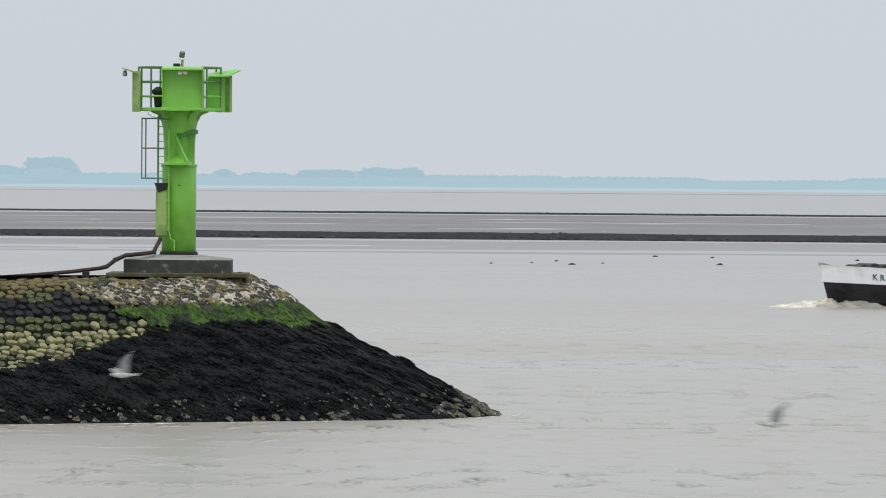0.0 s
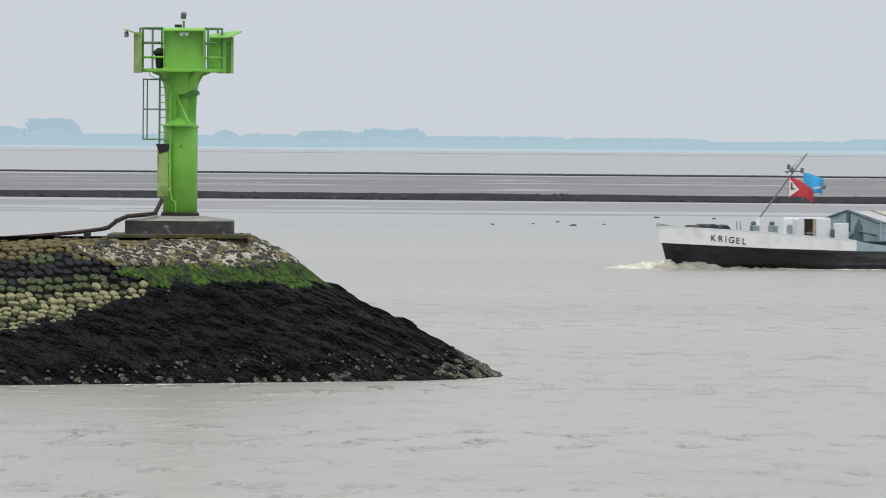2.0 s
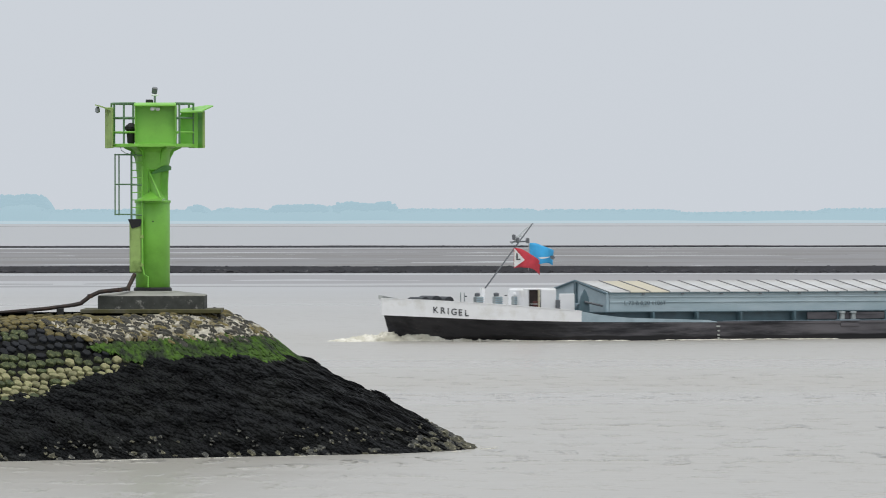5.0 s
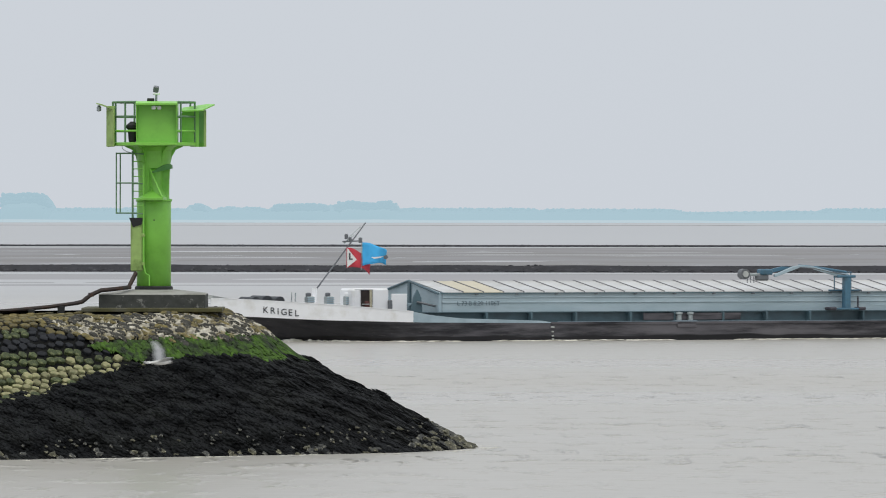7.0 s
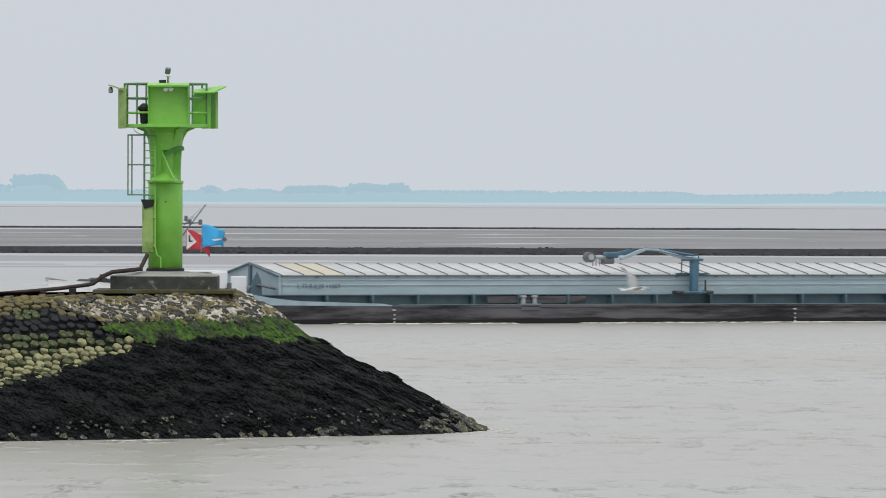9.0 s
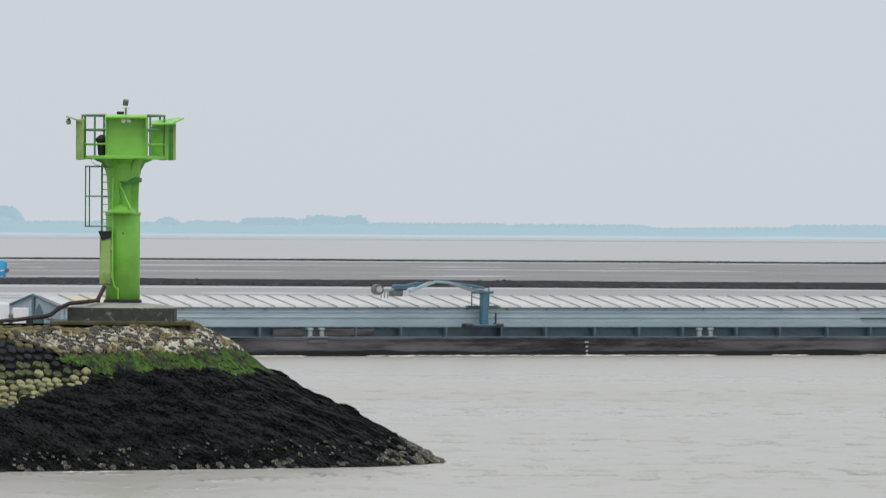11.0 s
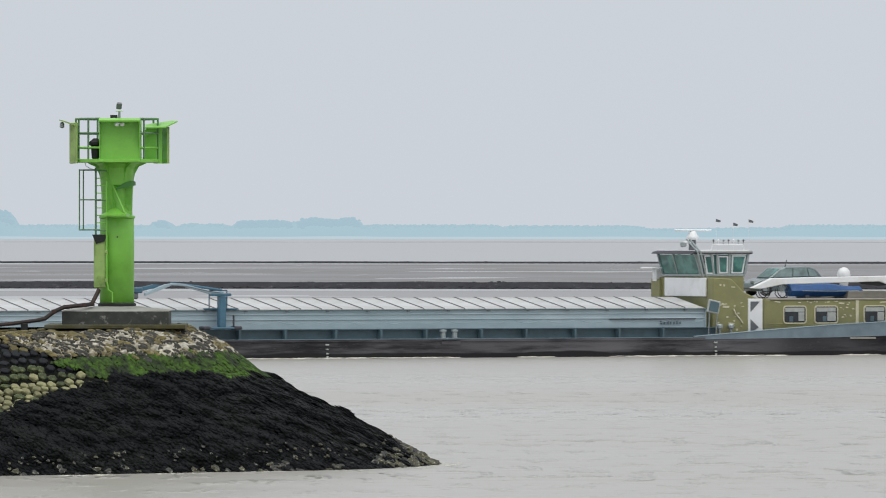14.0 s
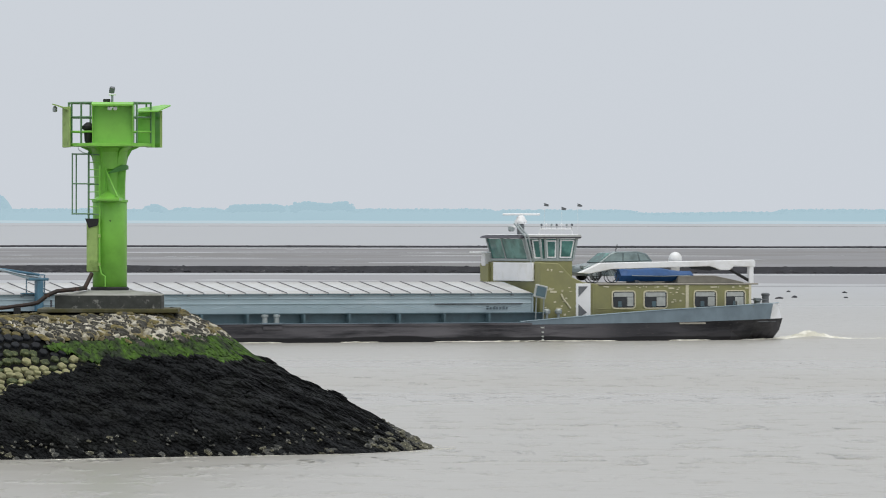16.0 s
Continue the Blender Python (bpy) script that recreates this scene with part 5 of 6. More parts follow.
        lettering(letter, 0.42, ship, bold=0.004, m= pose(x0, -half(x0) - 0.045, z, 0, 0, a) @ pose(0, 0, 0, 90, 0, 0))
        x0 += step
    lettering("L 73 B 8,20 1106T", 0.30, ship, pose(11.25, -HW - 0.06, 1.68, 90, 0, 0), FADED_INK)
    for i, (w_, h_) in enumerate(((0.12, 0.16), (0.1, 0.12), (0.14, 0.15), (0.1, 0.13), (0.12, 0.12), (0.12, 0.15), (0.1, 0.12))):
        part("faded_bar", abox(55.0 + 0.17 * i, -HW - 0.07, 1.52, 55.0 + 0.17 * i + w_, -HW - 0.06, 1.52 + h_), FADED_INK, ship)
    part("name_strip", abox(52.3, -HW - 0.10, 1.76, 56.9, -HW - 0.05, 1.81), INK, ship, "dark strip on the coaming")


def make_crane(ship):
    c = part("deck_crane", abox(31.65, -3.95, 1.40, 31.98, -3.6, 2.95, 0.03), CRANE, ship, "folded teal-blue hatch crane on a rail carriage")
    part("carriage", abox(30.85, -4.05, 1.40, 32.65, -3.4, 1.50, 0.03), CRANE, c)
    for x in (30.95, 32.55):
        part("wheel_box", abox(x - 0.2, -4.1, 1.38, x + 0.2, -3.5, 1.54, 0.05), VISOR, c)
    part("control_lever", arod([(32.35, -3.95, 1.48), (32.35, -3.95, 2.05)], 0.045, 6), VISOR, c)
    part("roof_pad", abox(31.1, -3.45, 2.31, 32.8, -3.2, 2.38, 0.02), CRANE, c)
    part("crosshead", abox(31.25, -3.95, 2.95, 32.25, -3.6, 3.08, 0.03), CRANE, c)
    for x in (31.3, 32.2):
        part("cage_bar", arod([(x, -3.5, 2.32), (x, -3.5, 3.22)], 0.03, 6), CRANE, c)
    part("cage_bar", arod([(31.3, -3.5, 3.22), (32.2, -3.5, 3.22)], 0.03, 6), CRANE, c)
    # two-part boom, cranked at the knuckle
    part("boom", prism([(31.3, 3.02), (31.9, 2.98), (31.9, 3.16), (31.2, 3.20), (29.9, 3.52), (29.3, 3.56), (28.9, 3.50), (27.9, 3.12), (27.9, 2.98), (29.3, 3.46), (29.8, 3.43), (30.9, 3.12)], "y", -3.85, -3.68, 0.015), GUNWALE, c, "pale blue cranked boom")
    part("jib", prism([(29.5, 3.45), (28.6, 3.36), (27.3, 3.08), (27.1, 3.22), (28.4, 3.50)], "y", -3.64, -3.5, 0.01), CRANE, c)
    part("ram", arod([(31.9, -3.6, 3.22), (30.2, -3.6, 3.46), (29.3, -3.6, 3.54)], 0.06, 8), CRANE, c)
    part("hose", arod([(31.7, -3.9, 3.1), (30.9, -3.9, 3.22), (30.0, -3.9, 3.40), (29.2, -3.9, 3.46)], 0.022, 6), GREY, c)
    part("grab_head", abox(26.95, -3.9, 2.82, 27.55, -3.5, 3.12, 0.06), GREY, c, "dark grab head")
    part("hose_reel", arod([(26.25, -3.95, 3.14), (26.25, -3.55, 3.14)], 0.25, 16), GREY, c, "grey hose reel")
    part("reel_hub", arod([(26.25, -4.0, 3.14), (26.25, -3.5, 3.14)], 0.15, 12), CURTAIN, c)
    part("head_arm", abox(26.3, -3.8, 3.05, 27.3, -3.6, 3.18, 0.02), GALV, c)
    part("motor", abox(27.1, -3.95, 3.1, 27.75, -3.45, 3.38, 0.06), CRANE, c)
    for x in (26.45, 26.62, 26.8):
        part("hook_bar", arod([(x, -3.75, 2.72), (x, -3.75, 3.06)], 0.02, 6), GREY, c)


def make_side_gear(ship):
    for x in (23.0, 43.5):
        b = part("mooring_bollard", abox(x - 0.55, -4.12, 0.86, x + 0.55, -3.72, 0.94, 0.01), STERN_BLUE, ship, "pair of grey-blue mooring bollards")
        for dx in (-0.3, 0.3):
            part("bollard_post", lathe([(0.13, 0.93), (0.12, 1.2), (0.17, 1.24), (0.16, 1.32), (0.05, 1.34)], 12, x + dx, -3.92), GALV, b)
        part("roller_box", abox(x - 0.5, -4.16, 0.62, x + 0.5, -4.08, 0.86, 0.01), HULL, b)
    for x in (15.9, 37.1, 57.6):
        for z, w_ in ((0.62, 0.20), (0.40, 0.12), (0.20, 0.12), (0.05, 0.10)):
            part("draught_mark", abox(x - w_ * 0.6, -4.16, z, x + w_ * 0.3, -4.125, z + 0.07), CURTAIN, ship)
    # a rope in slack loops on the coaming
    x = 33.2
    while x < 56:
        part("rope_loop", arod([(x + 1.45 * k / 8, -HW - 0.09, 1.74 - 0.13 * math.sin(math.pi * k / 8)) for k in range(9)], 0.012, 5), GUNWALE, ship)
        x += 1.75
    for i in range(22):
        part("hatch_lug", abox(12.2 + 2.1 * i, -HW - 0.15, 2.19, 12.32 + 2.1 * i, -HW - 0.02, 2.25), GREY, ship)


def round_rect(x0, x1, z0, z1, r, n=4):
    """A rectangle's outline with rounded corners."""
    pts = []
    for cx, cz, a0 in ((x1 - r, z1 - r, 0), (x0 + r, z1 - r, 90), (x0 + r, z0 + r, 180), (x1 - r, z0 + r, 270)):
        for k in range(n + 1):
            a = radians(a0 + 90 * k / n)
            pts.append((cx + r * math.cos(a), cz + r * math.sin(a)))
    return pts


def window(parent, x0, x1, z0, z1, y, frame_mat, fill, drape=False):
    """A cabin window: rounded frame standing proud, pane behind it, curtains in it."""
    outer, inner = round_rect(x0, x1, z0, z1, 0.16), round_rect(x0 + 0.055, x1 - 0.055, z0 + 0.055, z1 - 0.055, 0.12)
    bm = bmesh.new()
    loops = [[bm.verts.new((u, yy, v)) for u, v in q] for q, yy in ((outer, y + 0.02), (outer, y - 0.05), (inner, y - 0.05), (inner, y + 0.02))]
    n = len(outer)
    for a, b in zip(loops, loops[1:] + loops[:1]):
        for k in range(n):
            bm.faces.new((a[k], a[(k + 1) % n], b[(k + 1) % n], b[k]))
    bmesh.ops.recalc_face_normals(bm, faces=bm.faces)
    w = part("window", bm, frame_mat, parent, "round-cornered cabin window with cream frame")
    part("pane", prism(round_rect(x0 + 0.05, x1 - 0.05, z0 + 0.05, z1 - 0.05, 0.12), "y", y - 0.022, y - 0.008), fill, w)
    if drape:
        part("curtain", abox(x0 + 0.12, y - 0.03, z1 - 0.30, x1 - 0.12, y - 0.024, z1 - 0.1), CURTAIN, w, "pale curtain")
        k = (x0 * 7.3) % 1.0
        part("curtain", abox(x1 - 0.30 - 0.35 * k, y - 0.03, z0 + 0.13, x1 - 0.12, y - 0.0245, z1 - 0.33), CURTAIN, w)
        part("sill_object", abox(x0 + 0.22 + 0.3 * k, y - 0.03, z0 + 0.10, x0 + 0.42 + 0.3 * k, y - 0.0242, z0 + 0.36), DEEP_BLUE, w)


def make_aft(ship):
    w = 3.2
    house = part("aft_house", prism([(57.9, 0.85), (69.2, 0.85), (69.2, 2.68), (61.0, 2.68), (60.2, 2.80), (59.6, 3.05), (58.9, 3.70), (57.9, 3.76)], "y", -w, w, 0.04), OLIVE, ship, "olive deckhouse with cream-framed windows")
    part("roof_deck", abox(61.0, -w - 0.05, 2.66, 69.6, w + 0.05, 2.74, 0.02), TAUPE, house, "taupe roof deck")
    part("roof_hatch", prism([(65.7, 2.735), (65.78, 3.08), (67.7, 3.10), (69.3, 2.78), (69.3, 2.735)], "y", -2.3, 2.3, 0.02), TAUPE, house, "low taupe coachroof")
    part("corner_trim", abox(65.68, -w - 0.03, 1.0, 65.84, -w + 0.02, 2.66), CREAM, house)
    part("end_trim", abox(69.10, -w - 0.03, 1.0, 69.22, -w + 0.02, 2.66), CREAM, house)
    for a, b, d in ((61.70, 62.98, True), (63.40, 64.70, True), (66.10, 67.36, True), (67.78, 68.92, True)):
        window(house, a, b, 1.52, 2.40, -w, CREAM, DARK_GLASS, d)
    door = part("cabin_door", abox(59.80, -w - 0.03, 1.0, 60.58, -w + 0.03, 2.74, 0.015), WHITE, house, "white cabin door with angled dark panes")
    part("door_pane", prism([(59.92, 2.60), (60.42, 2.60), (59.92, 2.10)], "y", -w - 0.05, -w - 0.03), GREY, door)
    part("door_pane", prism([(59.92, 1.75), (60.36, 1.35), (59.92, 1.1)], "y", -w - 0.05, -w - 0.03), GREY, door)
    part("door_post", abox(60.66, -w - 0.05, 1.0, 60.76, -w + 0.02, 2.74), OLIVE, house)
    part("hand_rail", arod([(60.9, -w - 0.12, 1.52), (64.5, -w - 0.12, 1.46), (69.3, -w - 0.12, 1.60)], 0.022, 6), OLIVE, house)
    rnd = random.Random(4)
    chip = abox(-0.5, -0.006, -0.5, 0.5, 0.006, 0.5)
    c0 = part("paint_chip", chip, CREAM, house)
    spots = [(58.4, 2.45, 0.5, 0.05), (58.6, 2.35, 0.35, 0.1), (61.4, 2.58, 0.3, 0.06), (62.6, 2.55, 0.15, 0.05), (64.9, 2.50, 0.3, 0.08), (65.2, 2.3, 0.12, 0.06), (64.6, 2.6, 0.2, 0.05),
             (65.4, 1.9, 0.1, 0.08), (67.2, 2.55, 0.35, 0.06), (69.0, 2.5, 0.2, 0.06), (58.2, 1.5, 0.25, 0.05), (58.9, 1.55, 0.3, 0.06), (59.2, 1.25, 0.12, 0.1), (58.3, 3.4, 0.08, 0.1), (58.5, 3.38, 0.08, 0.1), (59.0, 3.3, 0.2, 0.05)]
    for _ in range(34):
        x, z = rnd.choice(((rnd.uniform(61.2, 69.0), rnd.gauss(2.56, 0.03)), (rnd.uniform(64.8, 65.6), rnd.uniform(1.7, 2.55)), (rnd.uniform(58.1, 59.6), rnd.uniform(1.3, 2.6))))
        spots.append((x, z, rnd.uniform(0.04, 0.14), rnd.uniform(0.03, 0.07)))
    for i, (x, z, sx, sz) in enumerate(spots):
        m = pose(x, -w - 0.012, z, 0, rnd.uniform(-12, 12), 0) @ Matrix.Diagonal((sx, 1, sz, 1))
        if i == 0:
            c0.matrix_basis = m
        else:
            shared("paint_chip", c0.data, house, m)
    part("hose_mark", arod([(59.0, -w - 0.03, 2.25), (59.12, -w - 0.03, 2.0), (59.35, -w - 0.03, 1.75), (59.5, -w - 0.03, 1.55)], 0.04, 6), CREAM, house)
    # far side wing shelter
    part("wing_locker", abox(57.75, 2.25, 0.9, 58.4, 3.15, 3.66, 0.03), OLIVE, ship)
    part("wing_roof", abox(57.25, 2.1, 4.16, 58.3, 3.3, 4.24, 0.03), WHITE, ship)
    part("wing_post", abox(57.7, 2.5, 3.55, 58.1, 2.9, 4.14, 0.03), WHITE, ship)
    # wheelhouse with raked windows
    y0, y1 = -1.9, 2.2
    wh = part("wheelhouse", prism([(57.95, 2.80), (60.25, 2.80), (60.25, 3.86), (57.95, 3.86)], "y", y0, y1, 0.02), OLIVE, ship, "wheelhouse with green-tinted raked windows under a grey roof")
    part("front_panel", abox(57.78, -2.6, 2.84, 57.88, 1.75, 3.74, 0.02), WHITE, wh, "white front panel")
    part("sill_band", abox(57.88, y0 - 0.03, 3.80, 60.3, y1 + 0.03, 3.92, 0.015), GALV, wh)
    part("cabin_core", prism([(57.95, 3.9), (60.3, 3.9), (60.50, 4.86), (57.66, 4.86)], "y", y0 + 0.06, y1 - 0.06), GLASS, wh, "green-tinted windows")
    def post(xa, xb, y, t_):
        part("window_post", prism([(xa - t_, 3.9), (xa + t_, 3.9), (xb + t_, 4.88), (xb - t_, 4.88)], "y", y - 0.045, y + 0.045), GALV, wh, "pale grey window post")
    for s in (y0 + 0.03, y1 - 0.03):
        post(57.95, 57.66, s, 0.07)
        post(60.30, 60.50, s, 0.06)
        post(58.62, 58.48, s, 0.05)
        post(58.85, 58.80, s, 0.06)
        post(59.45, 59.48, s, 0.06)
    post(57.94, 57.65, 0.6, 0.02)
    part("dark_pane", prism([(58.10, 3.95), (58.55, 3.95), (58.45, 4.8), (57.98, 4.8)], "y", y0 + 0.03, y0 + 0.055), DARK_GLASS, wh)
    for a, b, c, d, lo, hi in ((58.90, 59.38, 58.85, 59.40, 4.0, 4.75), (59.58, 60.20, 59.62, 60.38, 4.0, 4.78), (58.24, 58.66, 58.10, 58.60, 3.98, 4.78)):
        f = part("sliding_frame", prism([(a, lo - 0.05), (b, lo - 0.05), (d, hi + 0.05), (c, hi + 0.05)], "y", y0 + 0.02, y0 + 0.05), WHITE, wh, "white window frame")
        part("pane", prism([(a + 0.07, lo + 0.02), (b - 0.07, lo + 0.02), (d - 0.07, hi - 0.02), (c + 0.07, hi - 0.02)], "y", y0 + 0.005, y0 + 0.02), GLASS, f)
    part("wheelhouse_roof", prism([(57.55, 4.93), (57.65, 5.02), (60.66, 5.06), (60.72, 4.96), (60.62, 4.88), (57.65, 4.88)], "y", y0 - 0.1, y1 + 0.1, 0.02), CURTAIN, wh, "pale grey roof with overhang")
    part("sun_visor", prism([(57.34, 4.90), (57.46, 5.0), (57.66, 5.03), (57.66, 4.89)], "y", y0 - 0.14, y1 + 0.14, 0.015), VISOR, wh, "dark sun visor over the front windows")
    part("roof_gutter", abox(57.7, y0 - 0.125, 4.90, 60.66, y0 - 0.1, 4.96, 0.008), VISOR, wh)
    part("roof_edge", abox(57.6, y0 - 0.09, 5.03, 60.5, y1 + 0.09, 5.08, 0.02), WHITE, wh)
    # mast foot, radar, rails, antennas
    r = part("radar", abox(57.3, -0.45, 5.99, 59.25, -0.27, 6.09, 0.03), WHITE, ship, "white radar scanner on a grey mast")
    part("pedestal", lathe([(0.24, 5.58), (0.30, 5.64), (0.30, 5.74), (0.22, 5.82), (0.20, 5.9), (0.10, 6.0)], 18, 58.25, -0.36), WHITE, r, smooth=True)
    part("mast_tube", abox(58.1, -0.5, 5.06, 58.38, -0.2, 5.58, 0.04), GREY, r)
    part("lamp_arm", abox(57.75, -0.55, 5.40, 58.1, -0.2, 5.50, 0.03), WHITE, r)
    part("search_lamp", lathe([(0.10, 5.22), (0.15, 5.28), (0.15, 5.42), (0.08, 5.48)], 12, 57.72, -0.4), GALV, r)
    for dx in (0.0, 0.16):
        part("mast_leg", arod([(57.50 + dx, -1.2, 5.6), (57.62 + dx, -2.12, 5.0), (57.78 + dx, -2.14, 4.4), (58.02 + dx, -2.16, 3.4), (58.0 + dx, -2.18, 2.9)], 0.045, 6), GALV, r)
    part("mast_brace", arod([(58.1, -0.5, 5.5), (57.6, -1.3, 5.5)], 0.04, 6), GALV, r)
    rail = part("roof_rail", arod([(58.55, -1.7, 5.08), (58.65, -1.7, 5.34), (60.3, -1.7, 5.34), (60.35, -1.7, 5.08)], 0.03, 6), WHITE, ship, "roof rail with small lamps")
    for i in range(7):
        x = 58.7 + 0.27 * i
        part("rail_lamp", lathe([(0.012, 5.34), (0.012, 5.48), (0.05, 5.50), (0.05, 5.57), (0.02, 5.60)], 8, x, -1.7), (GREY, WHITE, GALV)[i % 3], rail)
    for x, z in ((58.90, 6.54), (59.83, 6.36), (60.68, 6.52)):
        a = part("antenna", arod([(x, -1.6, 5.06), (x, -1.6, z)], 0.006, 5), WHITE, ship, "thin antenna with a small pennant")
        part("pennant", prism([(x - 0.01, z + 0.05), (x + 0.24, z - 0.03), (x + 0.22, z - 0.12), (x - 0.01, z - 0.10)], "y", -1.61, -1.59), GREY, a)
    s = part("folding_sign", abox(57.35, -3.75, 2.05, 58.0, -3.65, 2.68, 0.03), CURTAIN, ship, "grey folding signal board in a pale frame").matrix_basis = pose(57.68, -3.7, 2.35, 0, 12, 0) @ pose(-57.68, 3.7, -2.35)
    part("sign_pane", abox(57.43, -3.78, 2.13, 57.92, -3.75, 2.60), DEEP_BLUE, ship).matrix_basis = pose(57.68, -3.7, 2.35, 0, 12, 0) @ pose(-57.68, 3.7, -2.35)
    for x in (57.45, 57.85):
        part("sign_leg", arod([(x, -3.6, 0.85), (x + 0.05, -3.62, 2.1)], 0.03, 6), GALV, ship)
    for x in (58.1, 58.72):
        v = part("deck_ventilator", lathe([(0.07, 0.85), (0.07, 1.28), (0.17, 1.32), (0.18, 1.46), (0.10, 1.54)], 12, x, -3.5), GALV, ship, "small grey mushroom ventilator")
        part("vent_base", abox(x - 0.14, -3.64, 0.86, x + 0.14, -3.36, 1.0, 0.02), GALV, v)
    # boat davit: long white beam over the roof with end post
    d = part("boat_davit", prism([(60.15, 3.24), (61.3, 3.72), (69.55, 3.86), (69.65, 3.80), (69.65, 3.5), (68.5, 3.55), (68.28, 3.36), (67.78, 3.36), (67.2, 3.55), (61.9, 3.42), (60.7, 3.2)], "y", -2.85, -2.55, 0.03), WHITE, ship, "long white davit beam over the roof")
    part("davit_post", abox(69.33, -2.83, 2.70, 69.57, -2.57, 3.6, 0.03), WHITE, d)
    part("davit_strut", arod([(68.2, -2.7, 3.46), (69.35, -2.7, 2.86)], 0.075, 8), BLACK, d, "black diagonal strut")
    part("hoist_block", prism([(66.1, 3.55), (66.3, 3.42), (67.2, 3.33), (67.9, 3.40), (67.9, 3.5), (67.2, 3.56)], "y", -2.75, -2.6), BLACK, d, "black block along the underside of the beam")
    part("dome", lathe([(0.20, 2.74), (0.22, 3.60), (0.31, 3.68), (0.34, 3.86), (0.30, 4.03), (0.20, 4.16), (0.08, 4.22), (0.01, 4.23)], 20, 66.95, 0.4), WHITE, ship, "white satellite dome on a stand", smooth=True)
    part("stern_bollard", lathe([(0.17, 0.9), (0.16, 1.7), (0.20, 1.74), (0.17, 1.80), (0.17, 2.08), (0.21, 2.12), (0.21, 2.2), (0.12, 2.24)], 14, 71.05, -1.2), GREY, ship)
    part("stern_bollard", lathe([(0.16, 0.9), (0.15, 1.8), (0.2, 1.86), (0.19, 2.0)], 14, 70.5, -1.4), GALV, ship)
    part("stern_rail", arod([(69.4, -2.6, 1.95), (70.6, -2.4, 1.92)], 0.025, 6), GREY, ship)


make_bow(SHIP)
make_crane(SHIP)
make_side_gear(SHIP)
make_aft(SHIP)


def make_car():
    """The crew's car, carried on the roof deck."""
    car = thing("car", "grey-green hatchback car parked on the ship's roof deck", "car")
    body = [(0.0, 0.35), (0.05, 0.62), (0.5, 0.78), (1.0, 0.86), (3.75, 0.95), (3.95, 0.85), (4.0, 0.40), (3.6, 0.22), (0.3, 0.22)]
    b = part("body", prism(body, "y", -0.82, 0.82, 0.05), CAR, car)
    part("cabin", prism([(0.95, 0.85), (1.55, 1.30), (1.85, 1.40), (3.1, 1.42), (3.55, 1.30), (3.9, 0.92)], "y", -0.72, 0.72, 0.05), CAR, car)
    for s in (-1, 1):
        for pts in ([(1.2, 0.93), (1.65, 1.28), (2.2, 1.34), (2.2, 0.94)], [(2.28, 0.94), (2.28, 1.34), (3.0, 1.34), (3.1, 0.96)], [(3.18, 0.96), (3.08, 1.32), (3.4, 1.26), (3.65, 0.98)]):
            part("side_window", prism(pts, "y", s * 0.735 - 0.008, s * 0.735 + 0.008), CAR_GLASS, car)
        part("headlight", abox(0.03, s * 0.62 - 0.15, 0.60, 0.25, s * 0.62 + 0.15, 0.74, 0.03), GALV, car)
    part("windscreen", prism([(0.98, 0.90), (1.56, 1.33), (1.60, 1.31), (1.04, 0.88)], "y", -0.62, 0.62), GLASS, car)
    for x in (0.75, 3.15):
        for s in (-1, 1):
            wheel = part("wheel", arod([(x, s * 0.84, 0.30), (x, s * 0.66, 0.30)], 0.30, 20), BLACK, car)
            part("rim", arod([(x, s * 0.85, 0.30), (x, s * 0.83, 0.30)], 0.19, 14), GALV, wheel)
    part("roof_aerial", arod([(2.2, 0, 1.4), (2.3, 0, 1.75)], 0.02, 5), BLACK, car)
    return ride(car, pose(61.75, 0.9, 2.84, 0, 0, 0))


def make_boat():
    """The tender lying under its cover."""
    boat = thing("tender_boat", "small boat under a royal blue cover on the roof deck", "boat")
    bm = bmesh.new()
    rows = []
    for i in range(13):
        q = i / 12
        w = 0.75 * math.sin(math.pi * min(1.0, 0.12 + q * 0.75)) ** 0.7
        x = 3.9 * q
        ridge = 0.48 + 0.14 * (1 - q) - 0.05 * math.sin(q * 9)
        rows.append([bm.verts.new((x, y * w, z)) for y, z in ((-0.55, 0.02), (-1.0, 0.30), (-0.85, 0.36), (-0.4, ridge), (0, ridge + 0.07), (0.4, ridge), (0.85, 0.36), (1.0, 0.30), (0.55, 0.02))])
    for a, b in zip(rows, rows[1:]):
        for k in range(8):
            bm.faces.new((a[k], a[k + 1], b[k + 1], b[k]))
        bm.faces.new((a[8], a[0], b[0], b[8]))
    bm.faces.new(rows[0])
    bm.faces.new(rows[-1][::-1])
    bmesh.ops.recalc_face_normals(bm, faces=bm.faces)
    part("cover", bm, BOAT_BLUE, boat)
    for x in (0.8, 2.9):
        part("chock", abox(x - 0.1, -0.5, -0.06, x + 0.1, 0.5, 0.08), GREY, boat)
    part("rope", arod([(0.4, -0.75, 0.30), (2.0, -0.86, 0.27), (3.6, -0.55, 0.30)], 0.02, 5), GALV, boat)
    return ride(boat, pose(62.85, -1.55, 2.80))


